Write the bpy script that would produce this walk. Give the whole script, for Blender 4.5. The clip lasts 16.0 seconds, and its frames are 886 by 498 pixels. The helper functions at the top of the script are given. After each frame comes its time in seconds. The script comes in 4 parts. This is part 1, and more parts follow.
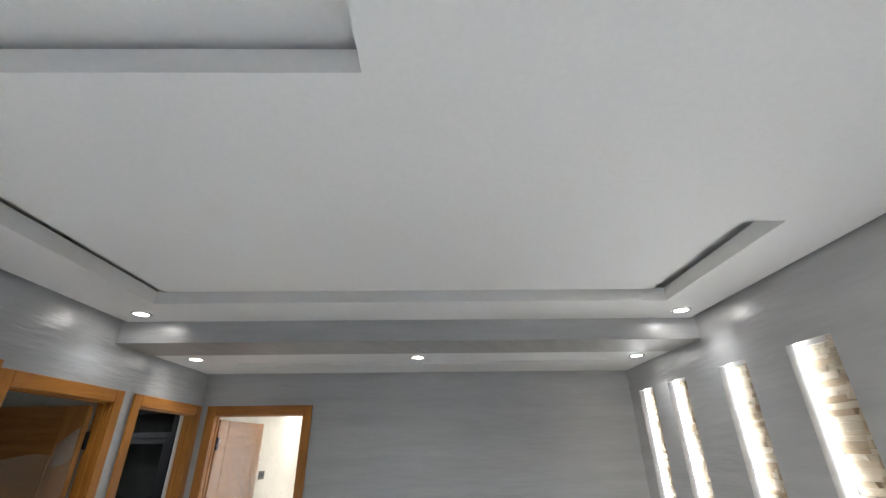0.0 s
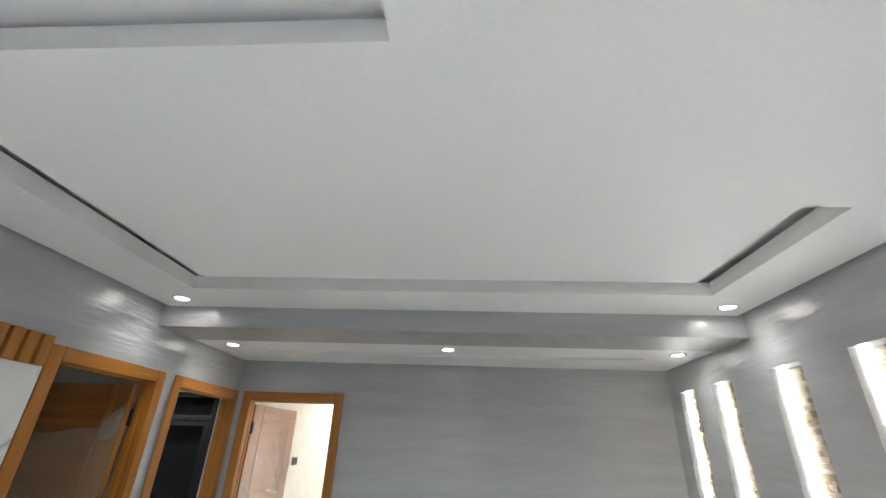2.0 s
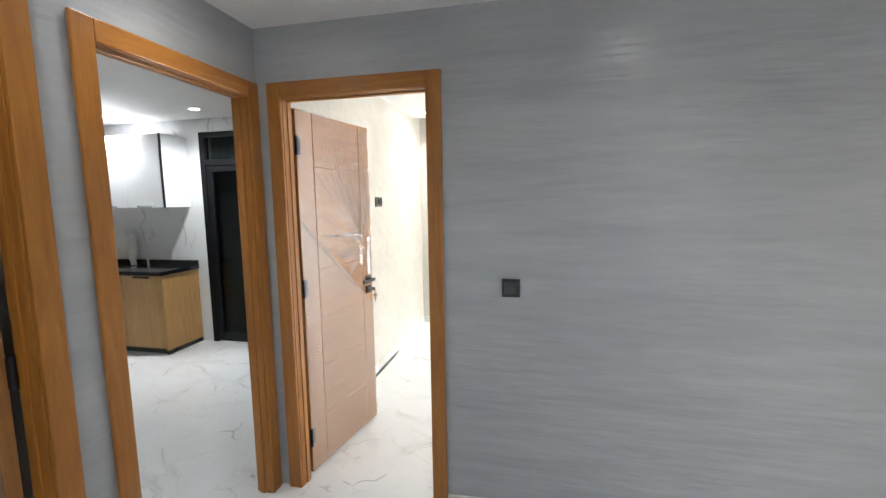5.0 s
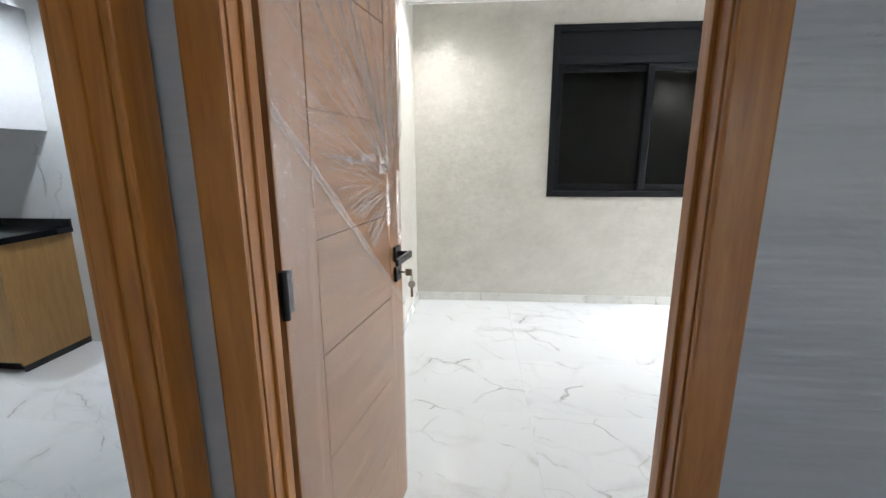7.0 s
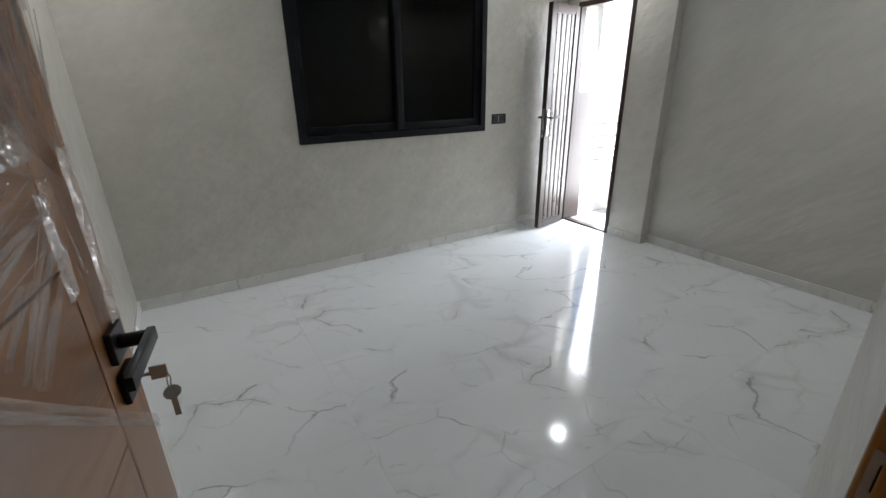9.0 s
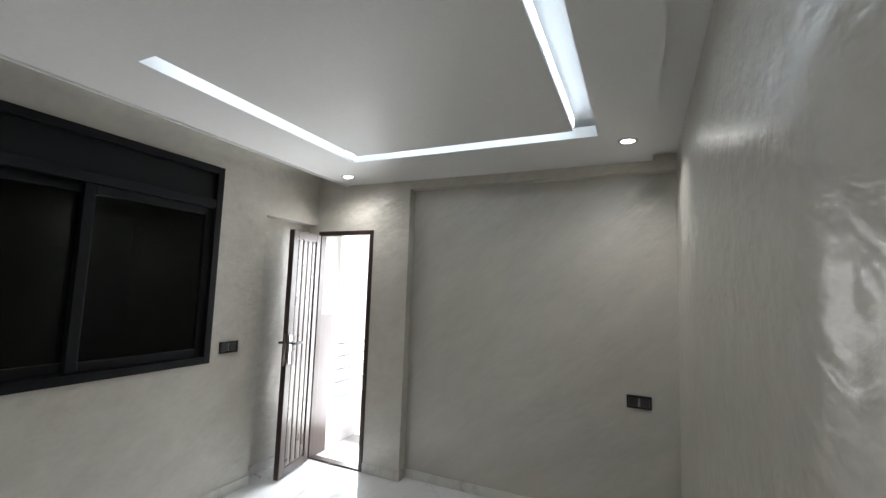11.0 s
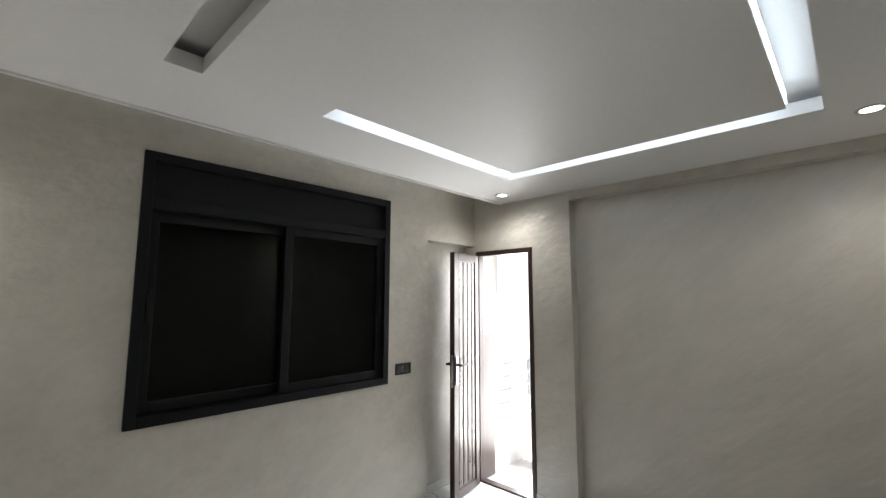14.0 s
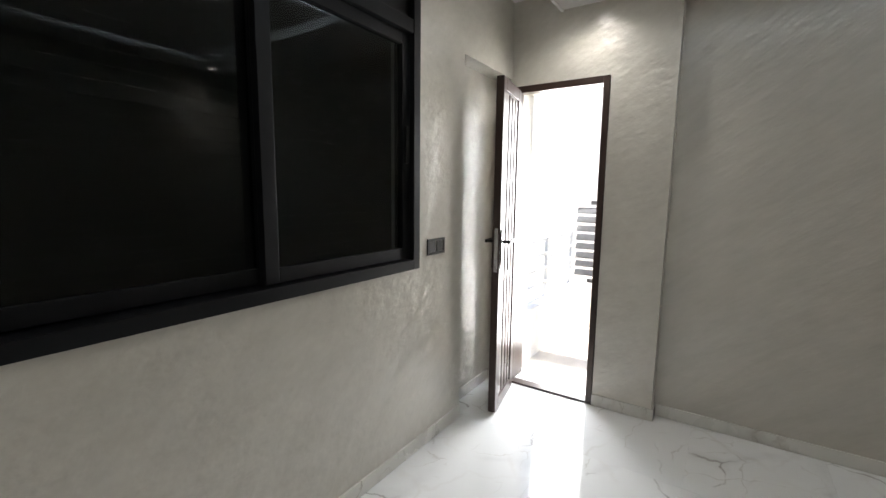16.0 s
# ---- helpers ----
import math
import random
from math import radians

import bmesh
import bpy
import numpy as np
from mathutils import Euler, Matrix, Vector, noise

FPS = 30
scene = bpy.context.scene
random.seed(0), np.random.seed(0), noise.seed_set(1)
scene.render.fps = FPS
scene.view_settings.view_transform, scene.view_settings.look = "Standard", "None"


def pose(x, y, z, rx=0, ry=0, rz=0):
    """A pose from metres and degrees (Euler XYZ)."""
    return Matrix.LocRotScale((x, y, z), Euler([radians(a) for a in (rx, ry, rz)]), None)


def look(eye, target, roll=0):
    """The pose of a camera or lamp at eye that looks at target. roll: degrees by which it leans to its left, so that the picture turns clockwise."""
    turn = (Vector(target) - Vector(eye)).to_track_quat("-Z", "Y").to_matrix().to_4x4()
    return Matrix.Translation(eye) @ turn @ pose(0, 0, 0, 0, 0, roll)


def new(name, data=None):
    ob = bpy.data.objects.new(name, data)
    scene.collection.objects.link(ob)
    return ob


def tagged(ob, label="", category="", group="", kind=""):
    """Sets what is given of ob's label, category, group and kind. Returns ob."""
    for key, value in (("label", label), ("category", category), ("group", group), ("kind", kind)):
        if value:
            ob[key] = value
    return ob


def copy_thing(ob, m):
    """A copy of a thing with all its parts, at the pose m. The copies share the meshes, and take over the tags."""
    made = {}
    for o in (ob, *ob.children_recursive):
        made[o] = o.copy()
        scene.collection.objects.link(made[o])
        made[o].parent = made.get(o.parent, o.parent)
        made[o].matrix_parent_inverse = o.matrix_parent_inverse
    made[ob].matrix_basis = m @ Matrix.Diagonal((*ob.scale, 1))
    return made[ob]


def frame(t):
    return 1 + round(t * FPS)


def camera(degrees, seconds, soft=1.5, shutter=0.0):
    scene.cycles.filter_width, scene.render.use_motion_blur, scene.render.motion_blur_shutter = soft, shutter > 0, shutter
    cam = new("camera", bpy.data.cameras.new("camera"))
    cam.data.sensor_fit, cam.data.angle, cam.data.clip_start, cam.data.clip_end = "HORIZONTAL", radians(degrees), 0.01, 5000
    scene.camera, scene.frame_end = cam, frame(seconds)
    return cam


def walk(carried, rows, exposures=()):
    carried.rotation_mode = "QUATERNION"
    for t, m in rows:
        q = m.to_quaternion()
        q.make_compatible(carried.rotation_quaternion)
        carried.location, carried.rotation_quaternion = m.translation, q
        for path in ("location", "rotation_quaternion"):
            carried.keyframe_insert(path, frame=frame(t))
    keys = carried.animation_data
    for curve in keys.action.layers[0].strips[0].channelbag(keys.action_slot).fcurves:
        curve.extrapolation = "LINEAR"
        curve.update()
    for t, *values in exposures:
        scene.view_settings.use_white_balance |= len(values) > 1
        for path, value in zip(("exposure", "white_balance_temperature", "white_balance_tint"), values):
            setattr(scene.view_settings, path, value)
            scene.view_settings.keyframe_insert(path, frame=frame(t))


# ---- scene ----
cam = camera(92.1, 16.0)
PATH = [
    (0, (0.292, 0.415, 1.744), (0.32, 2.221, 2.604), -0.7),
    (0.5, (0.255, 0.363, 1.749), (0.281, 2.089, 2.758), -0.7),
    (1, (0.25, 0.342, 1.761), (0.277, 2.01, 2.864), -0.6),
    (1.5, (0.267, 0.374, 1.749), (0.288, 2.089, 2.778), -0.5),
    (2, (0.302, 0.473, 1.72), (0.175, 2.28, 2.568), 2.2),
    (2.5, (0.305, 0.625, 1.662), (0.059, 2.51, 2.284), 3.4),
    (3, (0.185, 0.916, 1.646), (-0.055, 2.871, 1.996), 1.9),
    (3.5, (0.075, 1.295, 1.6), (-0.207, 3.275, 1.64), -0.7),
    (4, (-0.105, 1.652, 1.554), (-0.503, 3.611, 1.489), -0.8),
    (4.2, (-0.129, 1.779, 1.553), (-0.56, 3.73, 1.462), -0.5),
    (6.5, (-1.018, 3.32, 1.398), (-1.436, 5.228, 0.973), -1.7),
    (7, (-1.187, 3.589, 1.342), (-1.345, 5.536, 0.913), -0.2),
    (7.5, (-1.27, 3.859, 1.332), (-1.164, 5.805, 0.884), -2.1),
    (8, (-1.308, 4.076, 1.334), (-1.026, 5.973, 0.766), -1.6),
    (8.5, (-1.356, 4.215, 1.35), (-0.621, 5.974, 0.745), 0.8),
    (9, (-1.327, 4.289, 1.361), (-0.358, 5.886, 0.646), -0.8),
    (9.5, (-1.192, 4.44, 1.356), (-0.135, 5.997, 0.68), -2.5),
    (10, (-1.094, 4.589, 1.377), (0.332, 5.914, 0.918), 0.6),
    (10.2, (-1.062, 4.613, 1.413), (0.582, 5.717, 1.132), 1.6),
    (12.3, (-1.115, 4.759, 1.663), (0.667, 5.556, 2.101), 0.4),
    (12.5, (-1.114, 4.758, 1.663), (0.641, 5.604, 2.111), -0.2),
    (13, (-1.106, 4.756, 1.656), (0.568, 5.745, 2.124), -1.5),
    (13.5, (-1.094, 4.772, 1.661), (0.486, 5.925, 2.08), -1.4),
    (14, (-1.057, 4.863, 1.617), (0.378, 6.237, 1.847), 0.1),
    (14.5, (-0.991, 5.133, 1.52), (0.524, 6.438, 1.542), -0.5),
    (15, (-0.918, 5.512, 1.375), (0.636, 6.762, 1.221), -1.1),
    (15.5, (-0.755, 5.819, 1.386), (0.791, 7.065, 1.144), 0.7),
    (16, (-0.649, 6.176, 1.359), (1.002, 7.273, 1.094), 0.7),
]
EXPOSURES = [(0.0, 3.4, 6700, 10), (1.0, 3.5, 6800, 10), (2.0, 3.6, 6750, 10), (3.0, 3.75, 6700, 10), (3.5, 3.85, 6650, 10), (4.2, 3.85, 6600, 10), (6.5, 3.25, 6300, 10), (7.0, 3.2, 6150, 10), (7.5, 3.2, 6150, 10), (8.0, 2.65, 6100, 9),
             (8.5, 1.7, 6100, 9), (9.0, 1.6, 6100, 9), (10.2, 1.5, 6200, 9), (12.3, 1.62, 6400, 10), (16.0, 1.52, 6600, 10)]
walk(cam, [(t, look(eye, target, roll)) for t, eye, target, roll in PATH], EXPOSURES)

# ---------- daylight, lamps, exposure ----------
world = bpy.data.worlds.new("sky")
scene.world = world
world.use_nodes = True
sky = world.node_tree.nodes.new("ShaderNodeTexSky")
sky.sky_type, sky.sun_disc, sky.sun_elevation, sky.sun_rotation = "NISHITA", False, radians(82), radians(253)
world.node_tree.links.new(sky.outputs[0], world.node_tree.nodes["Background"].inputs[0])
world.node_tree.nodes["Background"].inputs[1].default_value = 0.15


def lamp(name, kind, energy, col, m, **props):
    d = bpy.data.lights.new(name, kind)
    d.energy, d.color = energy, col
    ob = new(name, d)
    ob.matrix_basis = m
    return ob, d


_, sun = lamp("sun", "SUN", 5.0, (1.0, 0.95, 0.88), look((0, 0, 9), (0.4, 0.12, 6.0)))
sun.angle = radians(0.6)
# Two unseen fill lamps behind the camera, added to brighten the salon.
_, side = lamp("side_fill_lamp", "AREA", 0.5, (1.0, 0.96, 0.90), look((1.95, -1.6, 1.35), (-0.8, 0.6, -0.3)))
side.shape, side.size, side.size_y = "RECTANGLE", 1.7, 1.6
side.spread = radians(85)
_, left = lamp("left_fill_lamp", "AREA", 4.8, (1.0, 0.965, 0.91), look((-1.66, -2.1, 1.35), (2.0, 1.6, -0.4)))
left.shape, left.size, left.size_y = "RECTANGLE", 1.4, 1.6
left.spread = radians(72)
_, tday = lamp("terrace_daylight", "AREA", 17, (0.97, 0.985, 1.0), look((2.50, 7.10, 1.05), (0, 6.9, 0.7)))
tday.shape, tday.size, tday.size_y = "RECTANGLE", 0.5, 1.9

# The last entry is an added, unseen hall lamp that lights the open door.
SPOTS = [(-1.483, 2.915, 2.513), (1.78, 2.915, 2.513), (-1.483, 3.615, 2.381), (0.146, 3.615, 2.381), (1.775, 3.615, 2.381),
         (1.806, 6.922, 2.474), (1.62, 4.74, 2.474), (-1.55, 6.90, 2.474), (-3.55, 5.92, 2.44), (-4.62, 5.92, 2.44), (-2.9, 1.6, 2.50)]
for x, y, z in SPOTS:
    bed, kitchen = y > 4.4 and x > -2, x < -2
    tone = (1.0, 0.985, 0.955) if bed else (0.93, 0.97, 1.0)
    _, s = lamp("spot", "SPOT", 7.5 if bed else 0.33 if y < 2 else 9.0 if kitchen else 0.78 if y > 3 else 0.9, tone, pose(x, y, z - 0.012))
    s.spot_size, s.spot_blend, s.shadow_soft_size = radians(150 if bed or kitchen else 128), 0.9, 0.04


# ---------- helpers of this scene ----------
def node_mat(name):
    m = bpy.data.materials.new(name)
    m.use_nodes = True
    return m, m.node_tree.nodes, m.node_tree.links, m.node_tree.nodes["Principled BSDF"]


def coords(nodes, links, scale=(1, 1, 1), rot=(0, 0, 0), local=False):
    """Places in metres, turned by rot and then stretched by scale."""
    turn, mp = nodes.new("ShaderNodeMapping"), nodes.new("ShaderNodeMapping")
    turn.inputs["Rotation"].default_value = [radians(a) for a in rot]
    mp.inputs["Scale"].default_value = scale
    if local:
        links.new(nodes.new("ShaderNodeTexCoord").outputs["Object"], turn.inputs["Vector"])
    else:
        links.new(nodes.new("ShaderNodeNewGeometry").outputs["Position"], turn.inputs["Vector"])
    links.new(turn.outputs["Vector"], mp.inputs["Vector"])
    return mp.outputs["Vector"]


def noise_tex(nodes, links, vec, scale, detail=4, rough=0.55, dist=0.0):
    n = nodes.new("ShaderNodeTexNoise")
    n.inputs["Scale"].default_value, n.inputs["Detail"].default_value = scale, detail
    n.inputs["Roughness"].default_value, n.inputs["Distortion"].default_value = rough, dist
    links.new(vec, n.inputs["Vector"])
    return n.outputs["Fac"]


def ramp(nodes, links, fac, stops):
    r = nodes.new("ShaderNodeValToRGB")
    while len(r.color_ramp.elements) < len(stops):
        r.color_ramp.elements.new(0.5)
    for e, (p, c) in zip(r.color_ramp.elements, stops):
        e.position, e.color = p, (c[0], c[1], c[2], 1) if isinstance(c, tuple) else (c, c, c, 1)
    links.new(fac, r.inputs["Fac"])
    return r.outputs["Color"]


def mix_col(nodes, links, fac, a, b, mode="MIX"):
    m = nodes.new("ShaderNodeMix")
    m.data_type, m.blend_type = "RGBA", mode
    for sock, v in ((m.inputs[0], fac), (m.inputs[6], a), (m.inputs[7], b)):
        if isinstance(v, (int, float)):
            sock.default_value = v
        elif isinstance(v, tuple):
            sock.default_value = (*v, 1)
        else:
            links.new(v, sock)
    return m.outputs[2]


def math_node(nodes, links, op, a, b=0.0):
    m = nodes.new("ShaderNodeMath")
    m.operation = op
    for sock, v in zip(m.inputs, (a, b)):
        if isinstance(v, (int, float)):
            sock.default_value = v
        else:
            links.new(v, sock)
    return m.outputs[0]


def add_bump(nodes, links, bsdf, height, strength, distance=0.002):
    b = nodes.new("ShaderNodeBump")
    b.inputs["Strength"].default_value, b.inputs["Distance"].default_value = strength, distance
    links.new(height, b.inputs["Height"])
    links.new(b.outputs["Normal"], bsdf.inputs["Normal"])


def plain(name, col, rough, metal=0.0, vary=0.12, scale=30.0, bump=0.0):
    m, n, l, b = node_mat(name)
    f = noise_tex(n, l, coords(n, l), scale, 5)
    lo, hi = tuple(c * (1 - vary) for c in col), tuple(min(1, c * (1 + vary)) for c in col)
    l.new(ramp(n, l, f, [(0.3, lo), (0.7, hi)]), b.inputs["Base Color"])
    g = ramp(n, l, noise_tex(n, l, coords(n, l), scale * 0.2, 3), [(0.3, max(0.02, rough - 0.06)), (0.7, min(1, rough + 0.06))])
    l.new(g, b.inputs["Roughness"])
    b.inputs["Metallic"].default_value = metal
    if bump:
        add_bump(n, l, b, f, bump)
    return m


def glow(name, col, strength):
    m, n, l, b = node_mat(name)
    b.inputs["Base Color"].default_value = (0.8, 0.8, 0.8, 1)
    b.inputs["Emission Color"].default_value = (*col, 1)
    b.inputs["Emission Strength"].default_value = strength
    return m


def box(bm, x0, x1, y0, y1, z0, z1, bevel=0.0):
    r = bmesh.ops.create_cube(bm, size=1.0, matrix=Matrix.Translation(((x0 + x1) / 2, (y0 + y1) / 2, (z0 + z1) / 2)) @ Matrix.Diagonal((x1 - x0, y1 - y0, z1 - z0, 1)))
    if bevel:
        edges = list({e for v in r["verts"] for e in v.link_edges})
        bmesh.ops.bevel(bm, geom=edges, offset=bevel, segments=2, affect="EDGES", profile=0.6)
    return bm


def boxed(*args, bevel=0.0):
    return box(bmesh.new(), *args, bevel=bevel)


def tube(bm, a, b, r, seg=16, r2=None):
    a, b = Vector(a), Vector(b)
    turn = (b - a).to_track_quat("Z", "Y").to_matrix().to_4x4()
    bmesh.ops.create_cone(bm, cap_ends=True, segments=seg, radius1=r, radius2=r if r2 is None else r2, depth=(b - a).length, matrix=Matrix.Translation((a + b) / 2) @ turn)
    return bm


def lathe(bm, profile, seg=32, m=None):
    """A turned shape round z from (radius, height) pairs."""
    rings = [[bm.verts.new((r * math.cos(2 * math.pi * k / seg), r * math.sin(2 * math.pi * k / seg), z)) for k in range(seg)] for r, z in profile]
    for a, b in zip(rings, rings[1:]):
        for k in range(seg):
            bm.faces.new((a[k], a[(k + 1) % seg], b[(k + 1) % seg], b[k]))
    if m is not None:
        bmesh.ops.transform(bm, matrix=m, verts=[v for ring in rings for v in ring])
    return bm


def holed(axis, w0, w1, u0, u1, v0, v1, holes):
    """A slab across the given axis from w0 to w1, with rectangular holes (u0, u1, v0, v1) right through it."""
    us = sorted({u0, u1, *(h[0] for h in holes), *(h[1] for h in holes)})
    vs = sorted({v0, v1, *(h[2] for h in holes), *(h[3] for h in holes)})
    us, vs = [u for u in us if u0 <= u <= u1], [v for v in vs if v0 <= v <= v1]
    order = {"x": lambda w, u, v: (w, u, v), "y": lambda w, u, v: (u, w, v), "z": lambda w, u, v: (u, v, w)}[axis]
    bm, cache = bmesh.new(), {}

    def vert(i, j, w):
        if (i, j, w) not in cache:
            cache[i, j, w] = bm.verts.new(order(w, us[i], vs[j]))
        return cache[i, j, w]

    def solid(i, j):
        if not (0 <= i < len(us) - 1 and 0 <= j < len(vs) - 1):
            return False
        cu, cv = (us[i] + us[i + 1]) / 2, (vs[j] + vs[j + 1]) / 2
        return not any(h[0] < cu < h[1] and h[2] < cv < h[3] for h in holes)

    for i in range(len(us) - 1):
        for j in range(len(vs) - 1):
            if not solid(i, j):
                continue
            for w in (w0, w1):
                bm.faces.new([vert(a, b, w) for a, b in ((i, j), (i + 1, j), (i + 1, j + 1), (i, j + 1))])
            for (a, b), (c, d), (p, q) in (((i, j), (i + 1, j), (i, j - 1)), ((i + 1, j), (i + 1, j + 1), (i + 1, j)), ((i + 1, j + 1), (i, j + 1), (i, j + 1)), ((i, j + 1), (i, j), (i - 1, j))):
                if not solid(p, q):
                    bm.faces.new((vert(a, b, w0), vert(c, d, w0), vert(c, d, w1), vert(a, b, w1)))
    bmesh.ops.recalc_face_normals(bm, faces=bm.faces)
    return bm


def mesh_ob(name, bm, mat, smooth=False):
    me = bpy.data.meshes.new(name)
    bm.to_mesh(me)
    bm.free()
    me.materials.append(mat)
    if smooth:
        me.shade_smooth()
        me.set_sharp_from_angle(angle=radians(35))
    return new(name, me)


def part(name, bm, mat, parent, label="", smooth=False):
    ob = mesh_ob(name, bm, mat, smooth)
    ob.parent = parent
    if label:
        ob["label"] = label
    return ob


def structure(name, bm, mat, label):
    return tagged(mesh_ob(name, bm, mat), label, "", "", "structure")


def thing(name, label, category, group="", at=(0, 0, 0), rz=0.0):
    ob = new(name)
    ob.empty_display_size = 0.1
    tagged(ob, label, category, group)
    ob.matrix_basis = pose(*at, 0, 0, rz)
    return ob


# ---------- materials ----------
def silk_plaster(name, dark, light, streak, tilt, rough, relief=0.5, blend=0.15):
    """Pearly trowelled plaster with long streaks."""
    m, n, l, b = node_mat(name)
    v = coords(n, l, streak, tilt)
    warp = noise_tex(n, l, coords(n, l), 1.3, 3)
    big = noise_tex(n, l, v, 1.0, 5, 0.55)
    fine = noise_tex(n, l, v, 4.0, 4, 0.6)
    cloud = math_node(n, l, "ADD", math_node(n, l, "MULTIPLY", big, 0.65), math_node(n, l, "MULTIPLY", warp, 0.35))
    col = ramp(n, l, cloud, [(0.32, dark), (0.68, light)])
    col = mix_col(n, l, blend, col, ramp(n, l, fine, [(0.15, dark), (0.85, light)]))
    l.new(col, b.inputs["Base Color"])
    b.inputs["Roughness"].default_value = rough
    b.inputs["Specular IOR Level"].default_value = 0.9
    b.inputs["Metallic"].default_value = 0.06
    crinkle = noise_tex(n, l, coords(n, l, tuple(0.6 + 0.12 * k for k in streak), tilt), 9.0, 5, 0.6, 0.8)
    soft = noise_tex(n, l, v, 1.6, 3, 0.5)
    grit = noise_tex(n, l, v, 4.5, 2, 0.5)
    h = math_node(n, l, "ADD", math_node(n, l, "MULTIPLY", grit, 0.3), soft)
    h = math_node(n, l, "ADD", math_node(n, l, "MULTIPLY", crinkle, 0.22), h)
    if relief:
        add_bump(n, l, b, h, relief, 0.009)
    return m


GREY_SILK = silk_plaster("grey_silk_plaster", (0.31, 0.315, 0.322), (0.44, 0.447, 0.455), (1.1, 1.1, 9.0), (0, 0, 0), 0.31, 0.75, 0.3)
BEIGE_SILK = silk_plaster("beige_silk_plaster", (0.47, 0.445, 0.39), (0.61, 0.582, 0.52), (4.0, 4.0, 7.5), (30, 25, 0), 0.28, 1.0, 0.35)
STROKE_SILK = silk_plaster("stroked_beige_plaster", (0.49, 0.467, 0.415), (0.60, 0.575, 0.52), (2.0, 2.0, 7.0), (40, 0, 0), 0.22, 0.7, 0.3)
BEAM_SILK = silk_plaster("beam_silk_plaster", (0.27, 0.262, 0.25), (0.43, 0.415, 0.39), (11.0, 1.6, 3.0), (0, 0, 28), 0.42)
WHITE_PAINT = plain("white_ceiling_paint", (0.78, 0.775, 0.76), 0.6, 0, 0.02, 60, 0.03)


def marble_mat(name, base, vein, rough, size, per_piece):
    m, n, l, b = node_mat(name)
    v = coords(n, l, (1, 1, 1), (0, 0, 28))
    if per_piece:
        info = n.new("ShaderNodeObjectInfo")
        shift = n.new("ShaderNodeVectorMath")
        shift.operation = "ADD"
        comb = n.new("ShaderNodeCombineXYZ")
        for k, f in enumerate((37.0, 19.0, 53.0)):
            l.new(math_node(n, l, "MULTIPLY", info.outputs["Random"], f), comb.inputs[k])
        l.new(v, shift.inputs[0])
        l.new(comb.outputs[0], shift.inputs[1])
        v = shift.outputs[0]

    wob = n.new("ShaderNodeTexNoise")
    wob.inputs["Scale"].default_value, wob.inputs["Detail"].default_value = 6.0 / size, 6
    l.new(v, wob.inputs["Vector"])
    push = n.new("ShaderNodeVectorMath")
    push.operation = "MULTIPLY_ADD"
    push.inputs[1].default_value = (0.17 * size, 0.17 * size, 0.0)
    l.new(wob.outputs["Color"], push.inputs[0])
    l.new(v, push.inputs[2])
    v = push.outputs[0]

    def cracks(scale, width, stretch, turn):
        """Angular, branching lines along the borders of stretched cells, 1 on the line."""
        mp = n.new("ShaderNodeMapping")
        mp.inputs["Rotation"].default_value = (0, 0, radians(turn))
        mp.inputs["Scale"].default_value = (scale, scale * stretch, 0.0)
        l.new(v, mp.inputs["Vector"])
        c = n.new("ShaderNodeTexVoronoi")
        c.feature, c.voronoi_dimensions = "DISTANCE_TO_EDGE", "2D"
        c.inputs["Scale"].default_value = 1.0
        l.new(mp.outputs["Vector"], c.inputs["Vector"])
        return math_node(n, l, "SUBTRACT", 1.0, math_node(n, l, "MINIMUM", math_node(n, l, "DIVIDE", c.outputs["Distance"], width), 1.0))

    def patches(scale, lo, hi):
        return ramp(n, l, noise_tex(n, l, v, scale / size, 3, 0.55, 0.3), [(lo, 0.0), (hi, 1.0)])

    cloud = ramp(n, l, noise_tex(n, l, v, 1.2 / size, 4), [(0.3, tuple(c * 0.93 for c in base)), (0.7, base)])
    strong, halo = cracks(1.5 / size, 0.016, 1.9, 12), cracks(1.5 / size, 0.11, 1.9, 12)
    minor, hair = cracks(3.1 / size, 0.022, 1.7, -18), cracks(2.2 / size, 0.05, 1.5, 55)
    m1, m2, m3 = patches(2.6, 0.50, 0.60), patches(3.4, 0.52, 0.62), patches(1.7, 0.48, 0.62)
    col = mix_col(n, l, math_node(n, l, "MULTIPLY", math_node(n, l, "MULTIPLY", halo, m3), 0.30), cloud, tuple(0.52 * c for c in base))
    col = mix_col(n, l, math_node(n, l, "MULTIPLY", math_node(n, l, "MULTIPLY", hair, m3), 0.24), col, (0.45, 0.41, 0.35))
    col = mix_col(n, l, math_node(n, l, "MULTIPLY", math_node(n, l, "MULTIPLY", minor, m2), 0.38), col, (0.33, 0.29, 0.24))
    col = mix_col(n, l, math_node(n, l, "MULTIPLY", math_node(n, l, "MULTIPLY", strong, m1), 0.6), col, vein)
    l.new(col, b.inputs["Base Color"])
    l.new(ramp(n, l, noise_tex(n, l, coords(n, l), 3.0, 4), [(0.3, rough), (0.7, rough * 1.8)]), b.inputs["Roughness"])
    b.inputs["Specular IOR Level"].default_value = 0.6
    return m


